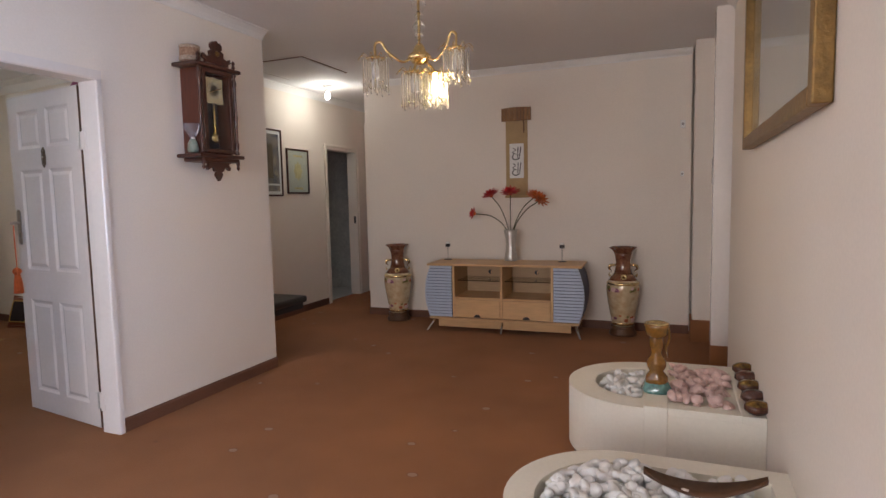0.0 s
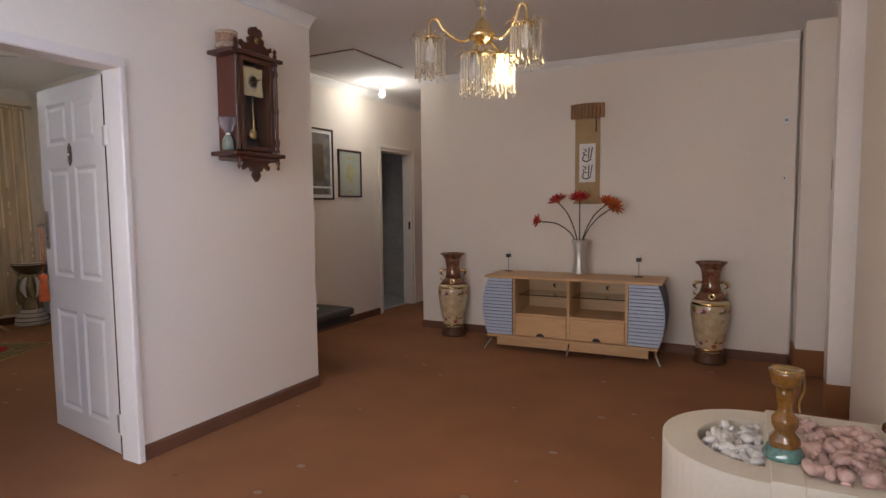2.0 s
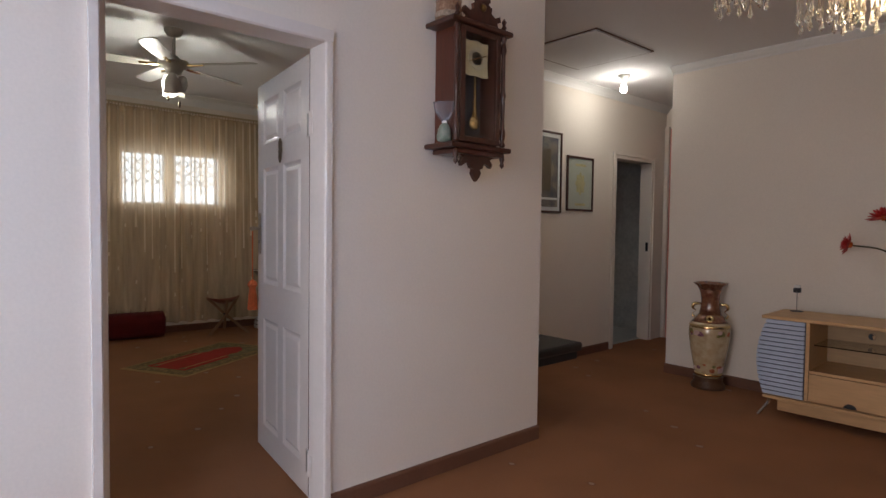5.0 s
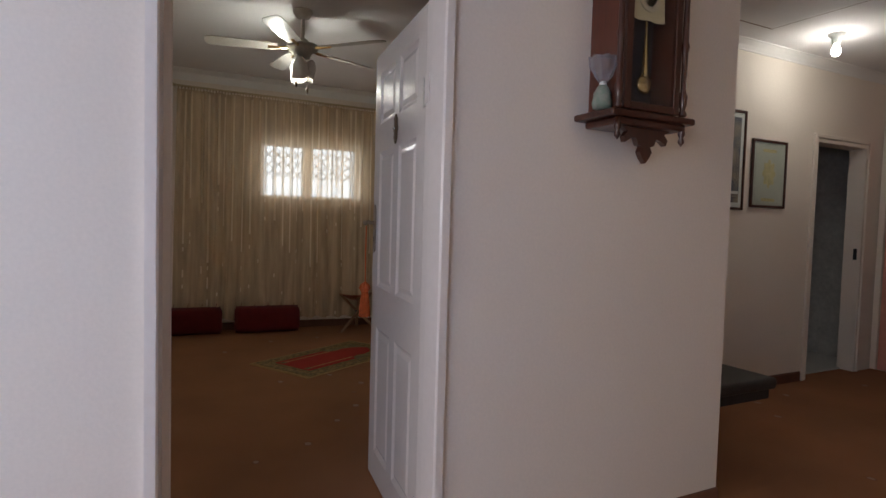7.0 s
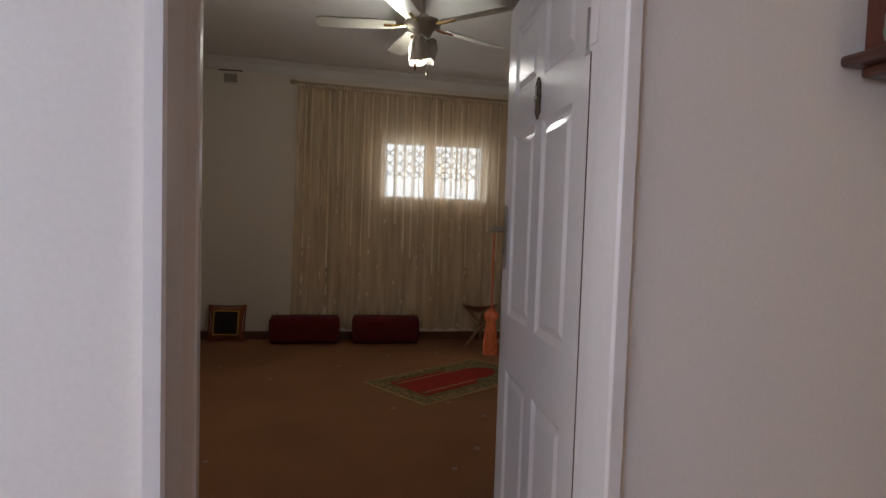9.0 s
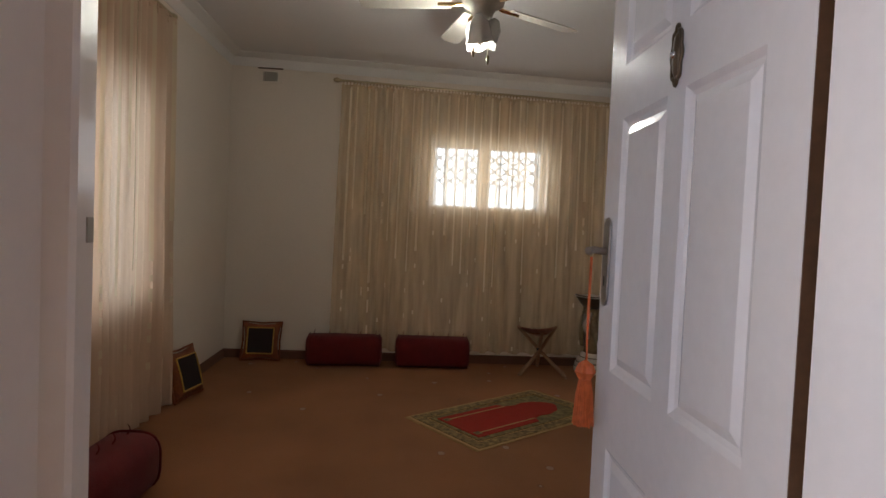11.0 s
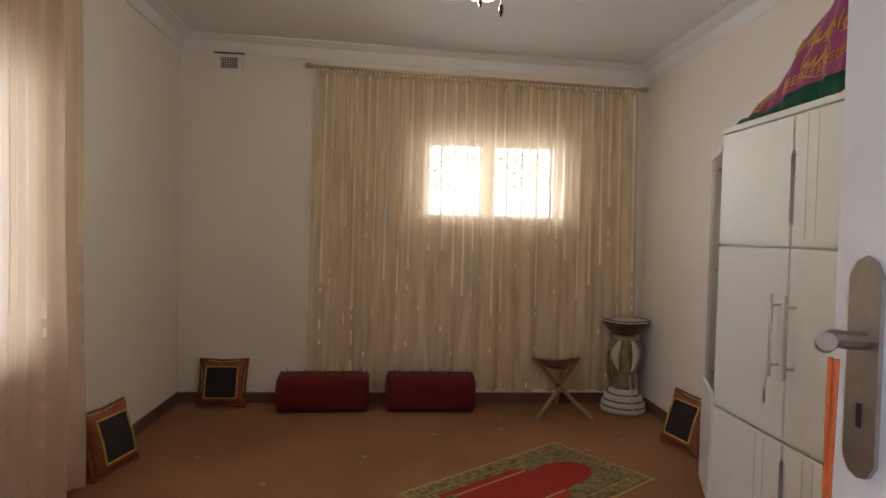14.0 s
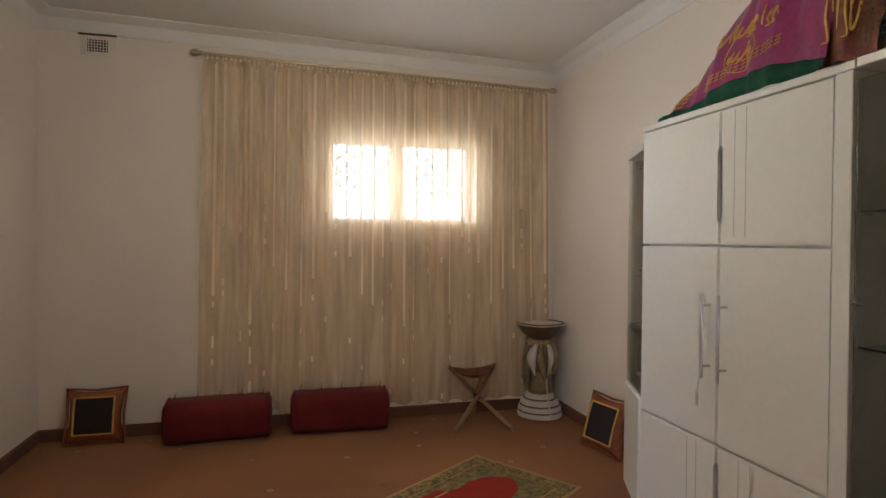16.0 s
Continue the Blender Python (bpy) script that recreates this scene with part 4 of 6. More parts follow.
def ceiling_fan(m):
    ob = thing("ceiling_fan", m, "cream ceiling fan with a frosted tulip light kit, switched on", "ceiling fan")
    part("canopy", lathe([(0.0, -0.025), (0.068, -0.025), (0.068, -0.05), (0.047, -0.085), (0.02, -0.095), (0.0, -0.095)], 24), BLADE, ob, "", True)
    part("downrod", lathe([(0.012, -0.06), (0.012, -0.23), (0.03, -0.245)], 14), BLADE, ob)
    dz = -0.075
    part("motor", lathe([(0.02, -0.155), (0.035, -0.165), (0.05, -0.185), (0.105, -0.20), (0.115, -0.215), (0.11, -0.235), (0.07, -0.255), (0.06, -0.275), (0.05, -0.30), (0.03, -0.305), (0, -0.305)], 32, m=pose(0, 0, dz)), BLADE, ob, "", True)
    for i in range(5):
        a = 41 + i * 72
        mm = pose(0, 0, -0.225 + dz, 0, 0, a)
        bl = [(0.17, -0.048), (0.35, -0.058), (0.62, -0.062), (0.655, -0.045), (0.66, 0), (0.655, 0.045), (0.62, 0.062), (0.35, 0.058), (0.17, 0.048)]
        bm = plate(bl, 0.006, m=mm @ pose(0, 0, 0, 11) @ Matrix(((1, 0, 0, 0), (0, 0, 1, 0), (0, -1, 0, 0), (0, 0, 0, 1))))
        b = part("blade", bm, BLADE, ob)
        part("blade_arm", tube([mm @ Vector((0.09, 0, 0.0)), mm @ Vector((0.14, 0, -0.008)), mm @ Vector((0.24, 0, -0.006))], 0.011, 8), BRASS, b, "brass blade arm")
    for i, a in enumerate((-150, 90, -30)):
        mm = pose(0.045 * math.cos(radians(a)), 0.045 * math.sin(radians(a)), -0.30 + dz, 0, 0, a) @ pose(0, 0, 0, 0, 28)
        prof = [(0.018, 0.01), (0.03, -0.005), (0.052, -0.035), (0.058, -0.07), (0.066, -0.105), (0.078, -0.125), (0.074, -0.125), (0.062, -0.104), (0.054, -0.07), (0.047, -0.036)]
        part("shade", lathe(prof, 28, lambda t, r, z: 1 + (0.08 * math.sin(6 * t) if z < -0.1 else 0), m=pose(0, 0, 0) @ mm @ pose(0.03, 0, 0)), LITGLASS if i == 0 else PORCELAIN, ob, "frosted tulip glass shade", True)
    for x, y, ln in ((0.03, 0.03, 0.20), (-0.03, -0.035, 0.15)):
        ch = part("pull_chain", tube([(x, y, -0.30 + dz), (x, y, -0.30 + dz - ln)], 0.0028, 6), STEEL, ob)
        part("pull_knob", lathe([(0.002, 0.0), (0.008, -0.01), (0.009, -0.03), (0.004, -0.05), (0.0, -0.052)], 12, m=pose(x, y, -0.30 + dz - ln)), BRONZE, ch, "", True)
    return ob


FAN = (-5.325, 2.435)
ceiling_fan(Matrix.Translation((*FAN, HB)))


def wardrobe():
    """The white wall unit: a doored middle, an angled glass end and a glazed bay; local x along the wall, fronts at y = 0."""
    M = BED @ pose(1.89, 3.175, 0)
    D = VB - 3.175 - 0.002
    ob = thing("wardrobe", M, "white lacquered wardrobe with tall doors and steel bar handles", "wardrobe")
    W, top = 0.985, 1.845
    part("carcass", box(0.004, 0.032, 0.07, W - 0.004, D, top - 0.004, 0.003), WHITEWOOD, ob)
    part("plinth", box(0.02, 0.05, 0, W - 0.02, D - 0.02, 0.07), WHITEWOOD, ob)
    part("top_board", box(0.0, 0.0, top - 0.006, W + 0.065, D, top + 0.022, 0.004), WHITEWOOD, ob)
    xm = 0.505

    def front(x0, z0, x1, z1, notch=None, grooves=()):
        n = 0.016
        out = [(x0, z0), (x1, z0), (x1, z1), (x0, z1)]
        if notch:
            side, a, b = notch
            if side > 0:
                out = [(x0, z0), (x1, z0), (x1, a), (x1 - n, a + 0.02), (x1 - n, b - 0.02), (x1, b), (x1, z1), (x0, z1)]
            else:
                out = [(x0, z0), (x1, z0), (x1, z1), (x0, z1), (x0, b), (x0 + n, b - 0.02), (x0 + n, a + 0.02), (x0, a)]
        bm = plate(out, 0.020)
        bmesh.ops.bevel(bm, geom=[e for e in bm.edges if abs(e.verts[0].co.y) < 1e-5 and abs(e.verts[1].co.y) < 1e-5], offset=0.004, segments=2, affect="EDGES")
        d = part("door", bm, WHITEWOOD, ob)
        # grooves are not cut: thin strips carry their shade as colour
        for g in grooves:
            part("groove", box(g - 0.002, -0.0006, z0 + 0.03, g + 0.002, 0.001, z1 - 0.01), mat("groove_shadow", (0.5, 0.47, 0.42), 0.5) if "groove_shadow" not in bpy.data.materials else bpy.data.materials["groove_shadow"], d)
        return d

    front(0.003, 1.3195, xm - 0.002, top - 0.012, (1, 1.40, 1.70))
    front(xm + 0.002, 1.3195, W, top - 0.012, (-1, 1.40, 1.70), (xm + 0.075, xm + 0.13))
    a = front(0.003, 0.550, xm - 0.0025, 1.3105)
    b = front(xm + 0.002, 0.550, W, 1.3105)
    front(0.003, 0.075, xm - 0.0025, 0.5405, (1, 0.16, 0.48), (xm - 0.17, xm - 0.115))
    front(xm + 0.002, 0.075, W, 0.5405, (-1, 0.16, 0.48), (xm + 0.115, xm + 0.17))
    for d, x in ((a, xm - 0.045), (b, xm + 0.045)):
        h = part("handle", tube([(x, -0.038, 0.80), (x, -0.038, 1.13)], 0.0065, 10), STEEL, d, "brushed steel bar handle")
        for z in (0.845, 1.085):
            part("stand_off", tube([(x, 0.0, z), (x, -0.038, z)], 0.005, 8), STEEL, h)
    ks = part("key_string", tube(curve([(xm - 0.045, -0.046, 1.10), (xm - 0.025, -0.05, 1.0), (xm - 0.02, -0.05, 0.90), (xm - 0.04, -0.05, 0.80), (xm - 0.055, -0.047, 0.74)], 6), 0.0028, 6), PORCELAIN, a, "white string with keys")
    part("key", box(xm - 0.062, -0.049, 0.69, xm - 0.048, -0.046, 0.745, 0.001), STEEL, ks)

    # post and glazed bay
    bay = thing("display_cabinet", M @ pose(W + 0.004, 0, 0), "white display cabinet with glass door and glass shelves", "cabinet")
    part("post", box(0.0, -0.004, 0, 0.058, D, top - 0.008, 0.004), WHITEWOOD, bay)
    BW = 0.62
    part("side_panel", box(BW, 0, 0, BW + 0.02, D, top - 0.008, 0.003), WHITEWOOD, bay)
    part("back_panel", box(0.06, D - 0.012, 0.06, BW, D, top - 0.008), WHITEWOOD, bay)
    part("top_board", box(0.066, -0.002, top - 0.004, BW + 0.02, D, top + 0.024, 0.004), WHITEWOOD, bay)
    part("bottom_board", box(0.06, 0.0, 0.05, BW, D - 0.014, 0.075), WHITEWOOD, bay)
    for z in (0.55, 1.02, 1.42):
        sh = part("shelf", box(0.061, 0.03, z, BW - 0.001, D - 0.014, z + 0.006), GLASS, bay, "clear glass shelf")
        part("shelf_pin", tube([(0.06, 0.05, z - 0.006), (0.085, 0.05, z - 0.006)], 0.005, 8), STEEL, sh)
    gd = part("glass_door", box(0.066, 0.004, 0.08, BW - 0.004, 0.009, top - 0.04), SMOKED, bay, "tinted glass door")
    part("knob", lathe([(0.0, 0.0), (0.011, -0.004), (0.011, -0.012), (0.005, -0.018), (0.005, -0.024)], 16, m=pose(0.10, -0.018, 1.16, -90) @ pose(0, 0, 0.0)), CHROME, gd, "chrome knob", True)

    # angled end with glass above and a white door below
    end = thing("corner_cabinet", M, "white angled end cabinet with a smoked glass door", "cabinet")
    ex, ey = -0.36, 0.150
    dirv = Vector((ex, ey, 0)).normalized()
    L = math.hypot(ex, ey)
    mm = Matrix.Translation((0, 0.012, 0)) @ Matrix.Rotation(math.atan2(ey, ex), 4, "Z")
    part("top_board", plate([(0, 0.0), (-0.002, D), (ex, D), (ex, ey)], 0.03, m=Matrix(((1, 0, 0, 0), (0, 0, 1, 0), (0, 1, 0, 1.76), (0, 0, 0, 1)))), WHITEWOOD, end)
    part("back_panel", box(ex, D - 0.012, 0, -0.002, D - 0.002, 1.76), WHITEWOOD, end)
    part("side_panel", box(ex, ey + 0.02, 0, ex + 0.018, D - 0.013, 1.76), WHITEWOOD, end)
    part("bottom_board", plate([(-0.002, 0.03), (-0.002, D - 0.013), (ex + 0.02, D - 0.013), (ex + 0.02, ey + 0.02)], 0.52, m=Matrix(((1, 0, 0, 0), (0, 0, 1, 0), (0, 1, 0, 0.055), (0, 0, 0, 1)))), WHITEWOOD, end)
    gl = part("glass_door", box(0.004, 0.0, 0.60, L - 0.01, 0.006, 1.755, m=mm), SMOKED, end, "smoked glass door")
    for z in (0.70, 1.20, 1.68):
        part("knob", lathe([(0, 0.0), (0.009, 0.003), (0.009, 0.011), (0.004, 0.016)], 14, m=mm @ pose(0.035 if z != 1.20 else 0.02, 0.003, z, -90)), CHROME, gl, "chrome fixing", True)
    part("shelf", plate([(-0.012, 0.04), (-0.012, D - 0.02), (ex + 0.02, D - 0.02), (ex + 0.02, ey + 0.02)], 0.006, m=Matrix(((1, 0, 0, 0), (0, 0, 1, 0), (0, 1, 0, 1.15), (0, 0, 0, 1)))), GLASS, end)
    part("door", box(0.0, -0.004, 0.05, L - 0.01, 0.018, 0.59, 0.005, m=mm), WHITEWOOD, end)
    part("plinth", box(0.02, -0.014, 0, L - 0.02, -0.006, 0.05, m=mm), WHITEWOOD, end)


wardrobe()


def scribble(bm, x0, z0, w, h, n, y, rnd, r=0.004, m=None):
    """Flowing pen-like strokes that fill a strip of writing."""
    x = x0
    for i in range(n):
        step = w / n
        k = rnd.random()
        if k < 0.35:
            pts = [(x + step * 0.5, z0 + h), (x + step * 0.45, z0 + h * 0.4), (x + step * 0.6, z0 + h * 0.1)]
        elif k < 0.7:
            pts = [(x + step * 1.1, z0 + h * 0.55), (x + step * 0.6, z0 + h * 0.15), (x, z0 + h * 0.05), (x - step * 0.2, z0 + h * 0.4)]
        else:
            pts = [(x + step, z0 + h * 0.3), (x + step * 0.6, z0 + h * 0.65), (x + step * 0.25, z0 + h * 0.3), (x + step * 0.7, z0 + h * 0.02), (x, z0)]
        line = curve([(a, 0, b) for a, b in pts], 4)
        line = [Vector((p.x, y(p.x, p.z) if callable(y) else y, p.z)) for p in line]
        tube([m @ p for p in line] if m else line, r, 5, bm, taper=lambda t: 0.5 + math.sin(math.pi * t) * 0.7)
        x += step
    return bm


def draped_cloth():
    """Purple printed cover over a box-shaped load on the wardrobe top."""
    M = BED @ pose(1.89, 3.175, 1.868)
    ob = thing("draped_cloth", M, "magenta purple satin cover with gold lettering and green lining", "cloth cover")
    rnd = random.Random(6)

    def top(x):
        return 0.03 + 0.62 * min(1.0, max(0.0, (x - 0.06) / 0.48)) ** 0.85

    def front(x, t):
        f = 0.02 + 0.06 * t + 0.16 * t * t
        return f + 0.012 * math.sin(x * 26 + t * 3) * (1 - t * 0.4) + 0.008 * math.sin(x * 61 + 2 * t)

    def place(x, t):
        foot = 0.012 + 0.055 * math.sin(math.pi * min(1, max(0, (x - 0.25) / 0.7)))
        xx = 0.10 + (x - 0.06) * (1 - 0.0 * t)
        return Vector((xx, front(x, t), foot + (top(x) - foot) * t))

    nx, nt = 44, 16
    bm = bmesh.new()
    g = [[bm.verts.new(place(0.03 + 0.88 * i / nx, j / nt)) for i in range(nx + 1)] for j in range(nt + 1)]
    back = [bm.verts.new((v.co.x, 0.43, max(0.02, v.co.z - 0.05))) for v in g[-1]]
    g.append(back)
    for j in range(len(g) - 1):
        for i in range(nx):
            bm.faces.new((g[j][i], g[j][i + 1], g[j + 1][i + 1], g[j + 1][i]))
    side = [r[0] for r in g]
    part("cover", bm, PURPLE, ob, "", True)
    bm = bmesh.new()
    rows = []
    for i in range(nx + 1):
        p = place(0.03 + 0.88 * i / nx, 0)
        rows.append([bm.verts.new((p.x, p.y - 0.006, 0.003)), bm.verts.new((p.x, p.y - 0.010, (p.z + 0.003) / 2)), bm.verts.new((p.x, p.y - 0.001, p.z + 0.012))])
    for a, b in zip(rows, rows[1:]):
        for k in range(2):
            bm.faces.new((a[k], b[k], b[k + 1], a[k + 1]))
    bmesh.ops.solidify(bm, geom=bm.faces[:], thickness=0.003)
    part("lining", bm, GREEN, ob, "green lining edge", True)

    def on(x, z):
        foot = 0.012 + 0.055 * math.sin(math.pi * min(1, max(0, (x - 0.29) / 0.7)))
        xs = x - 0.04
        t = min(1, max(0, (z - foot) / max(0.02, top(xs) - foot)))
        return front(xs, t) - 0.002

    bm = bmesh.new()
    scribble(bm, 0.36, 0.235, 0.36, 0.085, 13, on, rnd, 0.0048)
    part("lettering", bm, GOLDPRINT, ob, "gold flowing lettering")
    bm = bmesh.new()
    scribble(bm, 0.50, 0.145, 0.11, 0.07, 5, on, rnd, 0.0055)
    ring = [(0.555 + 0.085 * math.cos(a), 0.175 + 0.075 * math.sin(a)) for a in (i * 2 * math.pi / 28 for i in range(29))]
    tube([Vector((x, on(x, z), z)) for x, z in ring], 0.0025, 5, bm)
    part("roundel", bm, GOLDPRINT, ob, "gold ringed lettering")
    bm = bmesh.new()
    for i in range(10):
        for k in range(3):
            x, z = 0.205 + 0.016 * k + 0.006 * i, 0.03 + 0.018 * i
            if z < top(x - 0.04) - 0.02:
                tube([Vector((x, on(x, z), z)), Vector((x + 0.012, on(x + 0.012, z + 0.012), z + 0.012))], 0.003, 4, bm)
    for i in range(18):
        for k in range(3):
            x, z = 0.36 + 0.022 * i, 0.075 + 0.014 * k + 0.004 * i
            tube([Vector((x, on(x, z), z)), Vector((x + 0.014, on(x + 0.014, z + 0.008), z + 0.008))], 0.003, 4, bm)
    tagged(part("printed_border", bm, GOLDPRINT, ob, "gold printed border"), kind="stuff")
    # second darker cover beside it
    M2 = BED @ pose(1.89 + 0.90, 3.175, 1.868)
    o2 = thing("draped_cloth", M2, "maroon brocade cover with gold scrolls beside a dotted green cloth", "cloth cover")
    bm = bmesh.new()
    g = []
    for j in range(9):
        row = []
        for i in range(15):
            a, t = i / 14, j / 8
            row.append(bm.verts.new((0.012 + 0.20 * a, 0.015 + 0.10 * t * t + 0.014 * math.sin(a * 11 + t * 2), 0.004 + t * (0.60 - 0.35 * a) + 0.01 * math.sin(6 * a))))
        g.append(row)
    g.append([bm.verts.new((v.co.x, 0.40, v.co.z - 0.04)) for v in g[-1]])
    for j in range(len(g) - 1):
        for i in range(14):
            bm.faces.new((g[j][i], g[j][i + 1], g[j + 1][i + 1], g[j + 1][i]))
    part("cover", bm, MAROON, o2, "", True)
    bm = bmesh.new()
    scribble(bm, 0.03, 0.08, 0.13, 0.30, 4, lambda x, z: 0.004 + 0.10 * (z / 0.55) ** 2, rnd, 0.004)
    part("scrolls", bm, GOLDPRINT, o2, "gold scrolls")
    bm = bmesh.new()
    for i in range(5):
        for k in range(6):
            x, z = 0.155 + 0.018 * i, 0.05 + 0.02 * k
            lathe([(0.0, 0.0), (0.004, 0.001), (0.004, 0.003), (0, 0.004)], 6, bm=bm, m=pose(x, 0.01 + 0.02 * z, z, 90))
    part("dots", bm, GREEN, o2, "green dots")
    # grey case and a brown wooden box on it
    o3 = thing("storage_case", BED @ pose(1.89 + 1.16, 3.22, 1.872), "grey plastic case on top of the display cabinet", "case")
    part("body", box(0, 0, 0, 0.42, 0.36, 0.10, 0.012), GREYBOX, o3)
    part("lid", box(-0.005, -0.005, 0.104, 0.425, 0.365, 0.13, 0.01), GREYBOX, o3)
    o4 = thing("wooden_box", BED @ pose(1.89 + 1.19, 3.24, 2.004), "reddish brown wooden box on a grey case", "box")
    part("body", box(0, 0, 0, 0.34, 0.28, 0.10, 0.008), REDWOOD, o4)
    part("lid", box(-0.004, -0.004, 0.102, 0.344, 0.284, 0.125, 0.006), REDWOOD, o4)


draped_cloth()


# ---- lounge ----
def tv_stand():
    x0, x1 = -2.11, -0.585
    W = x1 - x0
    ob = thing("television_stand", pose(x0, 5.30, 0, 0, 0, 2.0), "beech television stand with bowed pale blue slatted doors and open shelves", "tv stand")
    zb, zt, d = 0.15, 0.665, 0.46
    part("top", box(-0.005, -0.01, zt, W + 0.005, d, zt + 0.022, 0.006), BEECH, ob)
    part("bottom", box(0.02, -0.02, zb - 0.024, W - 0.02, d, zb - 0.002, 0.006), BEECH, ob)
    part("plinth", box(0.10, 0.03, 0.045, W - 0.10, 0.05, zb - 0.026, 0.003), BEECH, ob)
    xa, xm, xb = 0.262, W / 2, W - 0.262
    for x in (xa, xm - 0.011, xb - 0.022):
        part("divider", box(x, 0.004, zb, x + 0.022, d - 0.02, zt - 0.002, 0.002), BEECH, ob)
    # back board with the shade of the shelves put into its colour
    part("back", box(xa, d - 0.018, zb, xb, d - 0.006, zt - 0.002), BEECHSHADE, ob)
    for a, b in ((xa + 0.024, xm - 0.013), (xm + 0.013, xb - 0.024)):
        part("shelf", box(a, 0.01, 0.335, b, d - 0.02, 0.352), BEECH, ob)
        part("glass_shelf", box(a, 0.10, 0.505, b, d - 0.02, 0.511), SMOKED, ob, "tinted glass shelf")
        dr = part("drawer", box(a + 0.002, 0.0, zb + 0.004, b - 0.002, 0.018, 0.332, 0.002), BEECH, ob)
        c = (a + b) / 2
        part("finger_pull", plate([(c + 0.035 * math.cos(t), zb + 0.006 + 0.03 * math.sin(t)) for t in (i * math.pi / 10 for i in range(11))], -0.0015), BLACK, dr, "dark half-round finger pull")
        part("cable_hole", lathe([(0.0, 0.0), (0.022, 0.0), (0.022, 0.002), (0, 0.002)], 20, m=pose(c + 0.02, d - 0.019, 0.56, 90)), BLACK, ob)
        part("hole_trim", plate([(c + 0.02 + 0.02 * math.cos(t) * k, 0.56 + 0.02 * math.sin(t) * k) for t, k in [(i * math.pi / 8 - 1.2, 1) for i in range(9)]] + [(c + 0.03, 0.575), (c + 0.022, 0.56)], -0.002, m=pose(0, d - 0.0215, 0)), BEECH, ob)

    def bow(z):
        f = (z - zb) / (zt - zb)
        return 0.055 * (1 - (2 * f - 0.95) ** 2)

    n = 17
    for side in (0, 1):
        dz = (zt - zb) / n
        e = (lambda x: x) if side == 0 else (lambda x: W - x)
        body = []
        zs = [zb + (zt - zb) * k / 12 for k in range(13)]
        out = [(e(0.03 - bow(z)), z) for z in zs] + [(e(xa - 0.004), zs[-1]), (e(xa - 0.004), zs[0])]
        if side:
            out = out[::-1]
        dd = part("door", plate(out, d - 0.02, m=pose(0, 0.012, 0)), NAVY, ob, "dark blue bowed door core")
        for k in range(n):
            za, zc = zb + dz * k + 0.0035, zb + dz * (k + 1) - 0.0035
            q = [(e(0.026 - bow(za)), za), (e(xa - 0.006), za), (e(xa - 0.006), zc), (e(0.026 - bow(zc)), zc)]
            part("slat", plate(q if not side else q[::-1], 0.016, m=pose(0, -0.006, 0)), BLUEGREY, dd)
    for x, sx in ((0.05, -1), (W / 2, 0), (W - 0.05, 1)):
        lg = part("leg", tube(curve([(x, 0.05, zb - 0.024), (x + sx * 0.005, 0.03, 0.09), (x + sx * 0.03, -0.01, 0.04), (x + sx * 0.05, -0.035, 0.006)], 5), 0.012, 10), CHROME, ob, "curved chrome leg")
        part("leg", tube([(x, d - 0.06, zb - 0.024), (x, d - 0.06, 0.003)], 0.014, 10), CHROME, ob, "chrome leg")
    return ob


tv_stand()


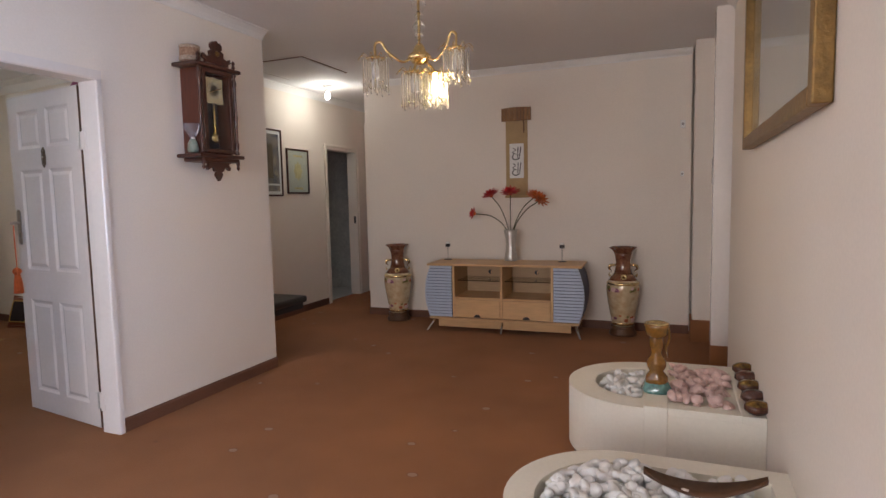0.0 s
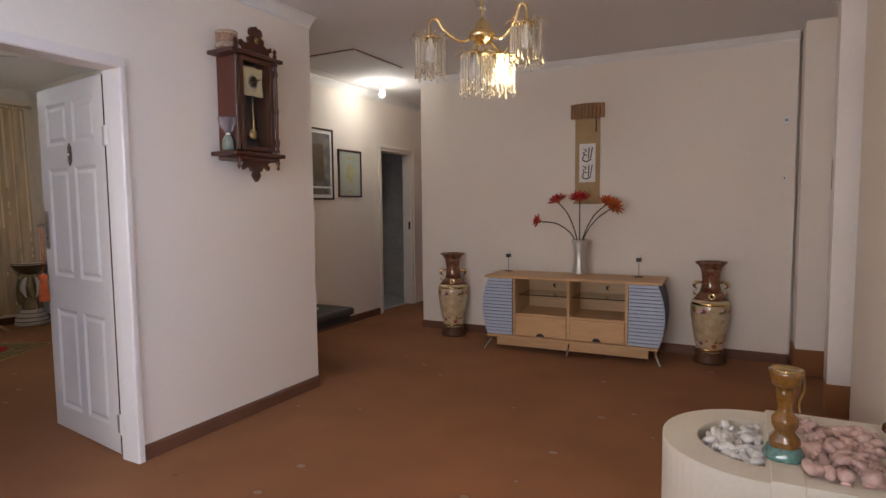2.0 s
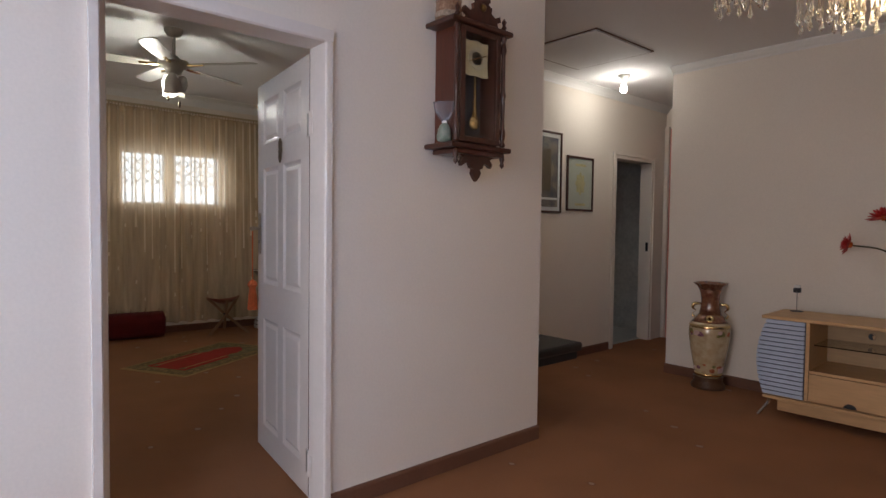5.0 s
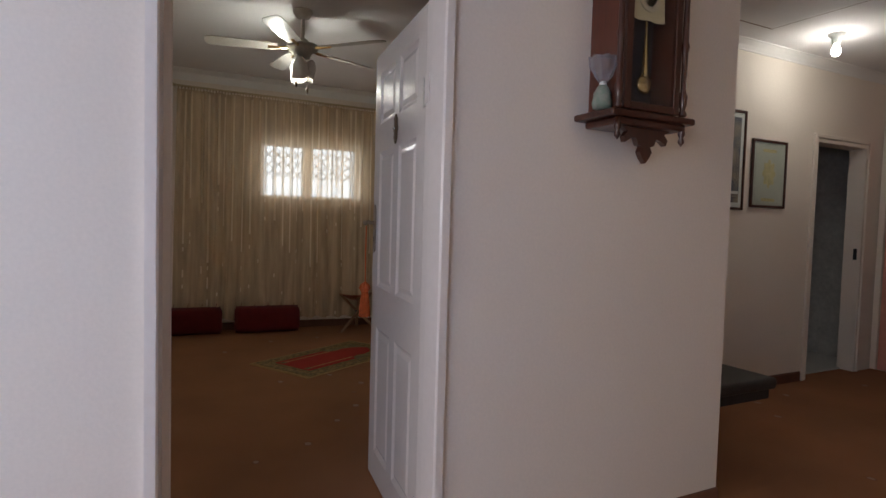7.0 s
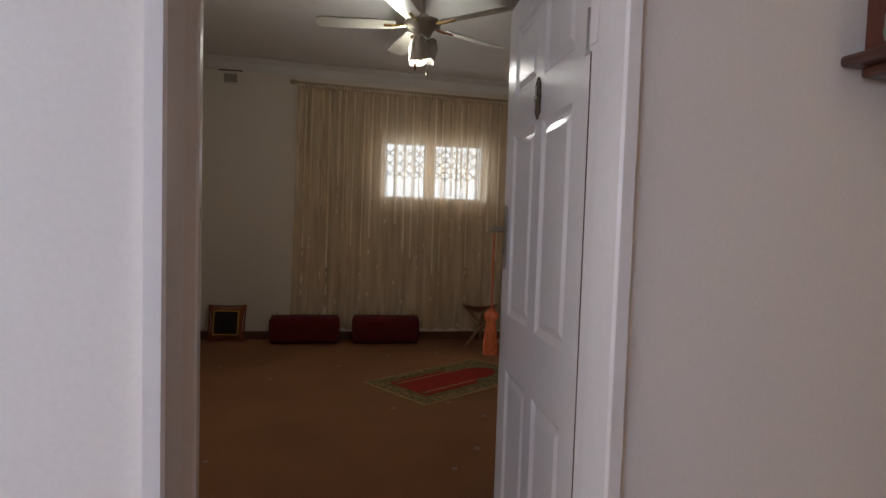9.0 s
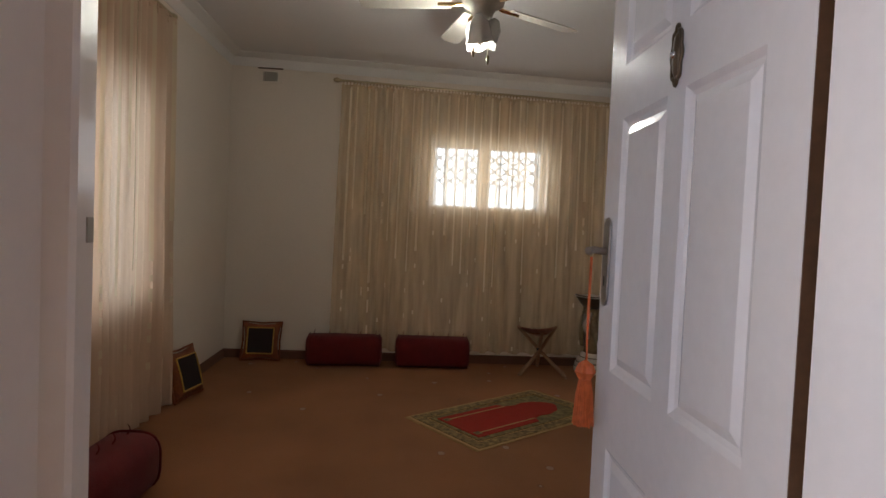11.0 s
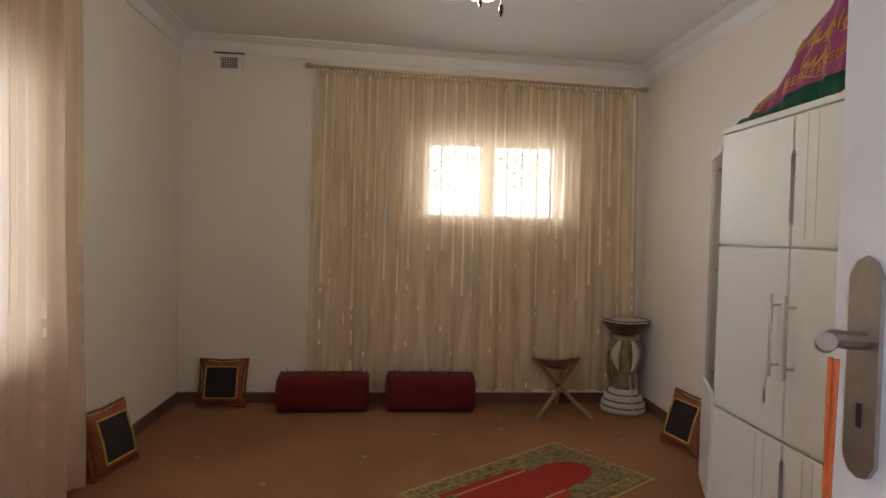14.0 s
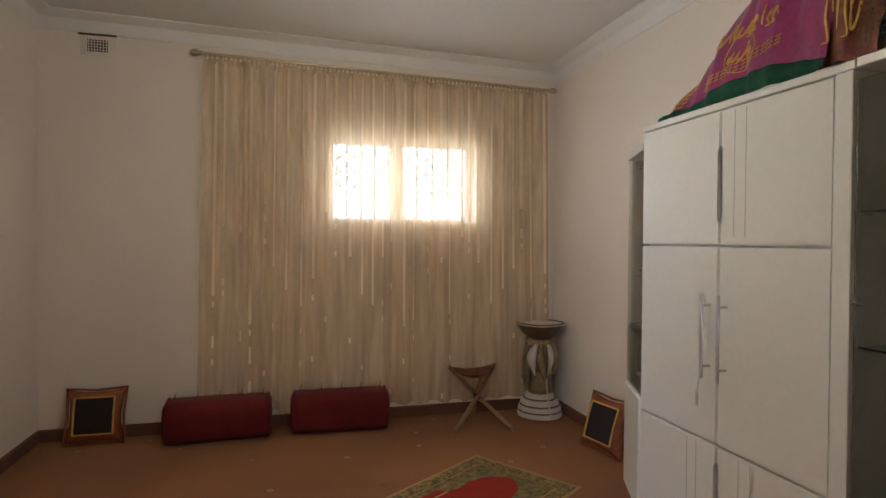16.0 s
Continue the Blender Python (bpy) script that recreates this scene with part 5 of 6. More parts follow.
def flower_vase():
    ob = thing("flower_vase", pose(-1.315, 5.58, 0.702), "tall waisted silver grey vase on the television stand", "vase")
    prof = [(0.0, 0.0), (0.062, 0.0), (0.064, 0.01), (0.05, 0.10), (0.046, 0.17), (0.055, 0.25), (0.068, 0.31), (0.064, 0.31), (0.05, 0.25), (0.041, 0.17), (0.045, 0.10), (0.0, 0.02)]
    part("body", lathe(prof, 40, lambda a, r, z: 1 + 0.03 * math.sin(10 * a)), SILVERVASE, ob, "", True)
    heads = [((-0.375, -0.02, 0.475), (-0.9, -0.35, 0.25), PETALRED, 0.065), ((-0.20, 0.0, 0.655), (-0.3, -0.35, 0.9), PETALRED, 0.085), ((0.005, -0.02, 0.672), (0.0, -0.4, 0.9), PETALRED, 0.09), ((0.235, 0.02, 0.635), (0.35, -0.4, 0.85), PETALORANGE, 0.08), ((0.30, -0.03, 0.60), (0.6, -0.45, 0.6), PETALORANGE, 0.085)]
    for i, (p, nrm, material, r) in enumerate(heads):
        r *= 1.22
        fl = thing("artificial_flower", pose(-1.315, 5.58, 0.702), ("orange red" if i > 2 else "red") + " wooden lotus flower on a long brown stem", "flower", "flowers in the vase")
        p, nrm = Vector(p), Vector(nrm).normalized()
        part("stem", tube(curve([(0.01 * (i - 2), 0, 0.05), (p.x * 0.12, 0, 0.31), (p.x * 0.5, p.y * 0.5, 0.31 + (p.z - 0.31) * (0.62 if i != 0 else 0.8)), p - nrm * 0.015], 8), 0.0055, 7), STEMGREEN, fl)
        q = nrm.to_track_quat("Z", "Y").to_matrix().to_4x4()
        hm = Matrix.Translation(p) @ q
        part("flower_centre", lathe([(0.0, -0.02), (0.018, -0.015), (0.022, 0.005), (0.012, 0.018), (0, 0.02)], 12, m=hm), PETALORANGE, fl, "", True)
        for ringn, (count, tilt, ln) in enumerate(((11, 8, r), (9, 32, r * 0.85), (7, 58, r * 0.65))):
            for k in range(count):
                mm = hm @ pose(0, 0, 0, 0, 0, 360 * k / count + ringn * 17) @ pose(0, 0, 0, 0, -tilt)
                bm = bmesh.new()
                v = [bm.verts.new(mm @ Vector(c)) for c in ((0.008, 0, 0.002), (ln * 0.5, 0.014, 0.007), (ln * 0.85, 0.008, 0.006), (ln, 0, 0.010), (ln * 0.85, -0.008, 0.006), (ln * 0.5, -0.014, 0.007), (ln * 0.5, 0, -0.004))]
                for f in ((0, 1, 6), (1, 2, 6), (2, 3, 6), (3, 4, 6), (4, 5, 6), (5, 0, 6), (0, 5, 4, 3, 2, 1)):
                    bm.faces.new([v[j] for j in f])
                part("petal", bm, material, fl)


flower_vase()


def mini_speaker(x):
    ob = thing("satellite_speaker", pose(x, 5.56, 0.701), "tiny black satellite speaker on a thin round stand", "speaker", "speakers on the stand")
    part("base", lathe([(0, 0), (0.04, 0), (0.04, 0.005), (0.006, 0.009), (0, 0.009)], 24), BLACK, ob)
    part("pole", lathe([(0.0035, 0.008), (0.0035, 0.135)], 10), NICKEL, ob)
    part("box", box(-0.022, -0.016, 0.132, 0.022, 0.016, 0.165, 0.005), BLACK, ob)
    part("cap", box(-0.018, -0.014, 0.1655, 0.018, 0.014, 0.186, 0.006), PORCELAIN, ob)


mini_speaker(-1.985), mini_speaker(-0.80)


def floor_vase(m):
    ob = thing("floor_vase", m, "tall painted oriental floor vase with gilt handles on a wooden foot", "vase", "floor vases")
    part("stand", lathe([(0.0, 0), (0.125, 0), (0.13, 0.02), (0.11, 0.05), (0.105, 0.075), (0.115, 0.09), (0.0, 0.09)], 36), WOODSTAND, ob, "dark wooden foot", True)
    part("body", lathe([(0.0, 0.09), (0.092, 0.09), (0.10, 0.12), (0.118, 0.20), (0.140, 0.32), (0.153, 0.42), (0.152, 0.48), (0.135, 0.53)], 48), VASECREAM, ob, "painted flowers on cream ground", True)
    for z, r in ((0.115, 0.1015), (0.50, 0.149)):
        part("band", lathe([(r, z - 0.012), (r + 0.003, z - 0.006), (r + 0.003, z + 0.006), (r - 0.002, z + 0.012)], 44), BRASS, ob, "gilt band", True)
    part("shoulder", lathe([(0.135, 0.528), (0.105, 0.565), (0.085, 0.59)], 40), VASEBROWN, ob, "", True)
    part("neck", lathe([(0.085, 0.588), (0.072, 0.64), (0.068, 0.70), (0.076, 0.76), (0.086, 0.79)], 40), VASEBROWN, ob, "", True)
    part("rim", lathe([(0.084, 0.786), (0.095, 0.81), (0.115, 0.832), (0.122, 0.838), (0.116, 0.842), (0.09, 0.82), (0.074, 0.78), (0.06, 0.70), (0.0, 0.65)], 48, lambda a, r, z: 1 + (0.09 * math.sin(8 * a) if z > 0.82 else 0.03 * math.sin(8 * a))), VASEBROWN, ob, "ruffled dark rim", True)
    for s in (-1, 1):
        part("handle", tube(curve([(s * 0.07, 0, 0.67), (s * 0.115, 0, 0.665), (s * 0.128, 0.0, 0.635), (s * 0.105, 0.012, 0.61), (s * 0.13, 0.0, 0.585), (s * 0.115, 0, 0.56)], 6), 0.012, 8, taper=lambda t: 0.7 + 0.5 * math.sin(7 * t)), BRASS, ob, "gilt dragon-shaped handle", True)
    part("medallion", lathe([(0.012, 0.0), (0.02, 0.008), (0.028, 0.008), (0.03, 0.0)], 24, m=pose(0, -0.118, 0.565, 68)), BRASS, ob, "gilt ring ornament", True)
    rnd = random.Random(5)
    for i in range(40):
        a, z = rnd.uniform(-2.7, -0.3), rnd.uniform(0.15, 0.46)
        r = 0.098 + (z - 0.12) * 0.155 + 0.004
        part("painted_flower", lathe([(0.0, 0.004), (0.012, 0.003), (rnd.uniform(0.016, 0.036), 0.0)], 10, lambda t, rr, zz: 1 + 0.25 * math.sin(5 * t), m=pose(r * math.cos(a), r * math.sin(a), z, 90 + 8, 0, math.degrees(a) + 90)), (VASERED, VASEPLUM, PINKSTONE, VASELEAF, VASERED)[i % 5] , ob)
    return ob


v = floor_vase(pose(-0.245, 5.69, 0, 0, 0, 8))
copy_thing(v, pose(-2.645, 5.70, 0, 0, 0, 24))


def scroll():
    ob = thing("hanging_scroll", pose(-1.322, YT - 0.004, 0, 0, 0, 0), "tan hanging scroll with black calligraphy and a bamboo roll on top", "wall scroll")
    rnd = random.Random(9)
    n = 9
    for i in range(n):
        x = -0.155 + 0.31 * i / n
        part("bamboo_slat", box(x + 0.001, -0.03 - 0.012 * math.sin(math.pi * (i + 0.5) / n), 2.115, x + 0.31 / n - 0.001, -0.012, 2.245 + 0.008 * math.sin(math.pi * (i + 0.5) / n), 0.003), BAMBOO, ob)
    part("cloth", box(-0.115, -0.010, 1.335, 0.115, -0.004, 2.13, 0.001), KRAFT, ob)
    part("paper", box(-0.075, -0.0125, 1.53, 0.075, -0.0105, 1.885, 0.0005), PAPER, ob, "white paper panel")
    part("bottom_roll", tube([(-0.125, -0.012, 1.338), (0.125, -0.012, 1.338)], 0.011, 12), KRAFT, ob)
    bm = bmesh.new()
    for k, (x, z) in enumerate(((0.0, 1.72), (0.0, 1.56))):
        for a in ((0.03, 0.03, 0.045, 0.13), (0.012, 0.02, 0.015, 0.13)):
            tube([(x + a[0], -0.0135, z + a[1]), (x + a[2], -0.0135, z + a[3])], 0.005, 5, bm)
        tube([tuple(p) for p in curve([(x + 0.035, -0.0135, z + 0.02), (x - 0.01, -0.0135, z), (x - 0.045, -0.0135, z + 0.02), (x - 0.03, -0.0135, z + 0.06)], 5)], 0.0055, 5, bm)
        tube([tuple(p) for p in curve([(x - 0.04, -0.0135, z + 0.12), (x - 0.01, -0.0135, z + 0.10), (x - 0.04, -0.0135, z + 0.075), (x, -0.0135, z + 0.055)], 5)], 0.004, 5, bm)
    part("calligraphy", bm, INK, ob, "black brushed calligraphy")
    part("cord", tube([(0.075, -0.034, 2.15), (0.08, -0.016, 2.08), (0.078, -0.014, 1.99)], 0.006, 6), WOODSTAND, ob)


scroll()


def wall_clock():
    """Pendulum wall clock; local x along the wall (rising to the right), -y out into the room."""
    ob = thing("wall_clock", pose(XD, 3.045, 0, 0, 0, 90), "dark mahogany pendulum wall clock with turned columns and brass pendulum", "clock")
    d = 0.195
    hw = 0.135
    for x0, x1 in ((-hw, -hw + 0.016), (hw - 0.016, hw)):
        part("side_panel", box(x0, -d + 0.03, 1.665, x1, -0.002, 2.215, 0.002), REDWOOD, ob)
    part("back_panel", box(-hw + 0.016, -0.02, 1.665, hw - 0.016, -0.002, 2.215), DARKWOOD, ob)
    for z0, z1, w, dd in ((1.635, 1.660, 0.205, d + 0.012), (2.215, 2.240, 0.205, d + 0.014)):
        part("cornice_board", box(-w, -dd, z0, w, -0.002, z1, 0.008), DARKWOOD, ob)
    part("lower_moulding", box(-0.165, -d, 1.61, 0.165, -0.02, 1.635, 0.008), DARKWOOD, ob)
    dr = part("door_frame", box(-hw, -d + 0.006, 1.668, -hw + 0.03, -d + 0.028, 2.212, 0.003), DARKWOOD, ob)
    for a in ((hw - 0.03, 1.668, hw, 2.212), (-hw + 0.03, 1.668, hw - 0.03, 1.695), (-hw + 0.03, 2.185, hw - 0.03, 2.212)):
        part("door_frame", box(a[0], -d + 0.006, a[1], a[2], -d + 0.028, a[3], 0.003), DARKWOOD, ob)
    part("inner_back", box(-hw + 0.03, -0.075, 1.695, hw - 0.03, -0.07, 2.185), mat("deep_blue_black_lining", (0.018, 0.018, 0.03), 0.4, noise_scale=8, vary=0.3), ob)
    for x in (-0.158, 0.158):
        prof = [(0.012, 1.665), (0.016, 1.675), (0.009, 1.69), (0.014, 1.71), (0.016, 1.74), (0.010, 1.76), (0.0115, 1.90), (0.016, 1.92), (0.0115, 1.94), (0.010, 2.12), (0.016, 2.145), (0.012, 2.17), (0.009, 2.185), (0.016, 2.20), (0.012, 2.215)]
        part("column", lathe(prof, 18, m=pose(x, -d + 0.012, 0)), DARKWOOD, ob, "", True)
        part("finial", lathe([(0.008, 2.245), (0.014, 2.255), (0.007, 2.268), (0.013, 2.285), (0.0, 2.305)], 14, m=pose(x, -d + 0.012, 0)), DARKWOOD, ob, "", True)
        part("drop_finial", lathe([(0.0, 1.555), (0.012, 1.572), (0.007, 1.588), (0.013, 1.60), (0.010, 1.635)], 14, m=pose(x, -d + 0.012, 0)), DARKWOOD, ob, "", True)
    # carved crest and pendant
    half = [(0.0, 2.40), (0.018, 2.385), (0.03, 2.39), (0.048, 2.375), (0.05, 2.35), (0.036, 2.34), (0.062, 2.325), (0.058, 2.30), (0.085, 2.285), (0.118, 2.30), (0.125, 2.275), (0.10, 2.262), (0.105, 2.246)]
    part("crest", plate([(-x, z) for x, z in half[::-1]] + half[1:], 0.02, m=pose(0, -d + 0.002, 0)), DARKWOOD, ob, "carved crest")
    part("rosette", lathe([(0, 0.012), (0.012, 0.010), (0.02, 0.0)], 12, lambda a, r, z: 1 + 0.15 * math.sin(6 * a), m=pose(0, -d, 2.315, 90)), OLDGOLD, ob, "", True)
    half = [(0.0, 1.485), (0.016, 1.502), (0.03, 1.525), (0.022, 1.545), (0.04, 1.55), (0.05, 1.575), (0.075, 1.57), (0.10, 1.555), (0.108, 1.575), (0.09, 1.595), (0.12, 1.61)]
    part("pendant", plate([(-x, z) for x, z in half[::-1]] + half[1:], 0.022, m=pose(0, -d + 0.03, 0)), DARKWOOD, ob, "carved pendant")
    # dial
    dl = part("dial", plate([(-0.080, 2.0), (-0.04, 1.994), (0.0, 2.0), (0.04, 1.994), (0.080, 2.0), (0.074, 2.08), (0.080, 2.165), (0.045, 2.16), (0.0, 2.168), (-0.045, 2.16), (-0.080, 2.165), (-0.074, 2.08)], 0.004, m=pose(0, -0.152, 0)), PALEDIAL, ob, "brass dial plate")
    part("chapter_ring", lathe([(0.034, 0.0), (0.034, 0.003), (0.054, 0.003), (0.054, 0.0)], 36, m=pose(0, -0.153, 2.082, 90)), mat("silvered_dial", (0.62, 0.56, 0.42), 0.35, 0.6), dl)
    for a, ln in ((70, 0.058), (-112, 0.05)):
        c, s = math.sin(radians(a)), math.cos(radians(a))
        part("hand_pointer", tube([(0, -0.160, 2.082), (c * ln, -0.160, 2.082 + s * ln)], 0.0032, 5), BRASS, dl)
    pn = part("pendulum_rod", tube([(0, -0.140, 2.0), (0, -0.140, 1.80)], 0.008, 8, taper=lambda t: 0.5 + t), BRASS, ob, "brass pendulum")
    for k in range(4):
        part("fret", box(-0.010 - 0.002 * k, -0.143, 1.87 - 0.022 * k, 0.010 + 0.002 * k, -0.137, 1.875 - 0.022 * k), BRASS, pn)
    part("bob", lathe([(0.0, 0.008), (0.026, 0.007), (0.036, 0.0), (0.026, -0.007), (0, -0.008)], 24, m=pose(0, -0.140, 1.772, 90)), BRASS, pn, "", True)
    g = part("door_glass", box(-hw + 0.03, -d + 0.014, 1.695, hw - 0.03, -d + 0.017, 2.185), GLASS, ob)
    g.visible_shadow = False
    # cap and gift bag that rest on it
    cap = thing("embroidered_cap", pose(XD + 0.10, 2.905, 2.2455), "brown beaded round cap lying on top of the clock", "cap")
    part("crown", lathe([(0.0, 0.004), (0.058, 0.0), (0.062, 0.01), (0.060, 0.03), (0.063, 0.032), (0.060, 0.085), (0.050, 0.10), (0, 0.104)], 32), HAT, cap, "", True)
    part("band", lathe([(0.063, 0.004), (0.066, 0.006), (0.066, 0.028), (0.063, 0.03)], 32), mat("pale_beaded_band", (0.34, 0.26, 0.20), 0.6, noise_scale=70, vary=0.5), cap)
    part("top_band", lathe([(0.061, 0.082), (0.064, 0.086), (0.062, 0.10), (0.054, 0.103)], 32), bpy.data.materials["pale_beaded_band"], cap)
    bag = thing("gift_bag", pose(XD + 0.115, 2.875, 1.666, 0, 0, 10), "small cellophane gift bag of green sweets tied at the neck", "gift bag")
    part("contents", lathe([(0.0, 0), (0.03, 0.002), (0.034, 0.02), (0.030, 0.06), (0.016, 0.085), (0.0, 0.09)], 14, lambda a, r, z: 1 + 0.12 * math.sin(5 * a + 30 * z)), SWEETS, bag, "", True)
    part("tie", lathe([(0.010, 0.086), (0.013, 0.09), (0.013, 0.096), (0.010, 0.10)], 12), PORCELAIN, bag)
    part("frill", lathe([(0.010, 0.092), (0.025, 0.115), (0.042, 0.15), (0.046, 0.185)], 30, lambda a, r, z: 1 + 0.22 * math.sin(7 * a) + 0.1 * math.sin(13 * a)), CELLO, bag, "cellophane frill", True)


wall_clock()


def chandelier():
    C = Vector((-1.115, 2.99, -0.045))
    ob = thing("chandelier", Matrix.Translation(C), "brass chandelier with hanging crystal rod shades, one bulb lit", "chandelier")
    part("ceiling_rose", lathe([(0, HL + 0.045), (0.06, HL + 0.045), (0.055, HL + 0.025), (0.02, HL + 0.005), (0, HL + 0.005)], 24), BRASS, ob, "", True)
    part("stem", lathe([(0.006, 2.19), (0.006, HL + 0.02)], 10), BRASS, ob)
    for z, r in ((2.28, 0.024), (2.33, 0.036), (2.385, 0.026), (2.45, 0.042), (2.51, 0.026), (2.57, 0.036)):
        part("glass_ball", lathe([(0.006, z - r), (r * 0.7, z - r * 0.7), (r, z), (r * 0.7, z + r * 0.7), (0.006, z + r)], 20), GLASS, ob, "clear glass ball", True)
    part("hub", lathe([(0.0, 2.125), (0.03, 2.13), (0.055, 2.15), (0.068, 2.165), (0.06, 2.18), (0.04, 2.195), (0.028, 2.225), (0.012, 2.245)], 28), BRASS, ob, "", True)
    r = Vector((0.92, 0.39, 0))
    f = Vector((-0.39, 0.92, 0))
    spots = [(r * -0.245, 2.165), (r * 0.20 - f * 0.09, 2.19), (r * -0.03 - f * 0.05, 2.075), (r * 0.085 + f * 0.035, 2.085)]
    for i, (o, zt) in enumerate(spots):
        d = o.normalized()
        if zt > 2.12:
            pts = [d * 0.05 + Vector((0, 0, 2.16)), d * 0.10 + Vector((0, 0, 2.145)), o * 0.72 + Vector((0, 0, 2.20)), o * 0.86 + Vector((0, 0, zt + 0.085)), o + Vector((0, 0, zt + 0.075)), o + Vector((0, 0, zt + 0.01))]
        else:
            pts = [d * 0.03 + Vector((0, 0, 2.15)), o * 0.7 + Vector((0, 0, 2.125)), o + Vector((0, 0, zt + 0.01))]
        arm = part("arm", tube(curve(pts, 6), 0.0075, 8), BRASS, ob)
        part("crown", lathe([(0.0, zt + 0.012), (0.03, zt + 0.01), (0.052, zt), (0.05, zt - 0.008), (0.0, zt - 0.006)], 24, m=Matrix.Translation(o)), BRASS, arm, "", True)
        for k in range(9):
            a = 2 * math.pi * k / 9
            e = Vector((math.cos(a), math.sin(a), 0))
            part("spray", tube(curve([o + e * 0.045 + Vector((0, 0, zt)), o + e * 0.075 + Vector((0, 0, zt + 0.018)), o + e * 0.098 + Vector((0, 0, zt - 0.008))], 3), 0.0022, 4), BRASS, arm)
        for ring, cnt, ln in ((0.045, 11, 0.165), (0.07, 14, 0.185)):
            for k in range(cnt):
                a = 2 * math.pi * (k + (0.5 if ring > 0.06 else 0)) / cnt
                e = o + Vector((math.cos(a), math.sin(a), 0)) * ring
                l2 = ln + 0.012 * math.sin(k * 2.4)
                zz = zt - 0.005
                bm = lathe([(0.0012, 0), (0.0042, -0.01), (0.0042, -l2 + 0.05), (0.002, -l2 + 0.04), (0.006, -l2 + 0.022), (0.0085, -l2 + 0.010), (0.0, -l2)], 6, m=Matrix.Translation(e + Vector((0, 0, zz))))
                part("crystal_drop", bm, CRYSTAL, arm)
        part("bulb", lathe([(0.0, zt - 0.115), (0.018, zt - 0.108), (0.026, zt - 0.085), (0.022, zt - 0.06), (0.012, zt - 0.03), (0.012, zt)], 16, m=Matrix.Translation(o)), WARMBULB if i == 3 else PORCELAIN, arm, "lit warm bulb" if i == 3 else "unlit bulb", True)


chandelier()


def ring_planter(m, name_label, long_hole):
    """A plastered trough: a round end and a square end against the wall, with a hollow on top. Local x runs to the wall."""
    ob = thing("stone_planter", m, name_label, "planter", "planters along the wall")
    R, xw, h = 0.365, XR - 0.085 - 0.002, 0.405
    arc = [(R * math.cos(a), R * math.sin(a)) for a in (math.pi / 2 + math.pi * i / 28 for i in range(29))]
    outer = arc + [(xw, -R), (xw, R)]
    if long_hole:
        r = 0.27
        inner = [(r * math.cos(a), r * math.sin(a)) for a in (math.pi / 2 + math.pi * i / 28 for i in range(29))] + [(xw - 0.06, -r), (xw - 0.06, r)]
    else:
        r = 0.235
        inner = [(min(-0.0, r * math.cos(a)), r * math.sin(a)) for a in (math.pi / 2 + math.pi * i / 28 for i in range(29))] + [(-0.0 + 0.001, -r + 0.001), (0.001, r - 0.001)]

    def shell(bm, out, inn, z0, z1, zin):
        a = [bm.verts.new((x, y, z0)) for x, y in out]
        b = [bm.verts.new((x, y, z1)) for x, y in out]
        c = [bm.verts.new((x, y, z1)) for x, y in inn]
        d = [bm.verts.new((x, y, zin)) for x, y in inn]
        n = len(out)
        for p, q in ((a, b), (b, c), (c, d)):
            for i in range(n):
                j = (i + 1) % n
                bm.faces.new((p[i], p[j], q[j], q[i]))
        bm.faces.new(d), bm.faces.new(a[::-1])
        return bm

    part("trough", shell(bmesh.new(), outer, inner, 0.10, h, h - 0.06), PLANTER, ob)
    inn = [(x * 0.93, y * 0.93) for x, y in outer[:-2]] + [(xw, -R * 0.93), (xw, R * 0.93)]
    part("plinth", plate(inn, 0.1, m=Matrix(((1, 0, 0, 0), (0, 0, 1, 0), (0, 1, 0, 0), (0, 0, 0, 1)))), SKIRT, ob, "brown recessed plinth")
    return ob, inner, h


def pebbles(name, m, count, spot, zbase, material, label, seed, size):
    rnd = random.Random(seed)
    bm = bmesh.new()
    for i in range(count):
        x, y, lift = spot(rnd)
        s = size * rnd.uniform(0.7, 1.25)
        mm = m @ pose(x, y, zbase + lift, rnd.uniform(-35, 35), rnd.uniform(-35, 35), rnd.uniform(0, 360)) @ Matrix.Diagonal((s * rnd.uniform(1.0, 1.35), s * rnd.uniform(0.75, 1.0), s * rnd.uniform(0.55, 0.8), 1))
        res = bmesh.ops.create_icosphere(bm, subdivisions=2, radius=1)
        ph = rnd.uniform(0, 6)
        for vv in res["verts"]:
            c = vv.co
            k = 1 + 0.12 * math.sin(3 * c.x + ph) + 0.10 * math.sin(4 * c.y - ph)
            vv.co = mm @ (c * k)
    return tagged(part(name, bm, material, None, "", True), label, "stones", kind="stuff")


P1 = pose(0.085, 2.945, 0)
ring_planter(P1, "cream plastered planter with a rounded end against the wall", False)
P2 = pose(0.085, 1.74, 0)
ring_planter(P2, "cream plastered planter with a rounded end filled with white pebbles", True)


def half_disc(rnd):
    while True:
        x, y = rnd.uniform(-0.235, 0.0), rnd.uniform(-0.235, 0.235)
        if x * x + y * y < 0.207 ** 2 and x < -0.018:
            return x, y, rnd.uniform(0, 0.03)


def stadium(rnd):
    while True:
        x, y = rnd.uniform(-0.26, 0.36), rnd.uniform(-0.26, 0.26)
        if x > 0 and abs(y) < 0.24 or x * x + y * y < 0.243 ** 2:
            return x, y, rnd.uniform(0, 0.055)


pebbles("pebbles", P1, 90, half_disc, 0.375, WHITESTONE, "smooth white pebbles heaped in the planter", 11, 0.021)
pebbles("pebbles", P2, 460, stadium, 0.375, WHITESTONE, "smooth white pebbles filling the planter", 12, 0.0215)
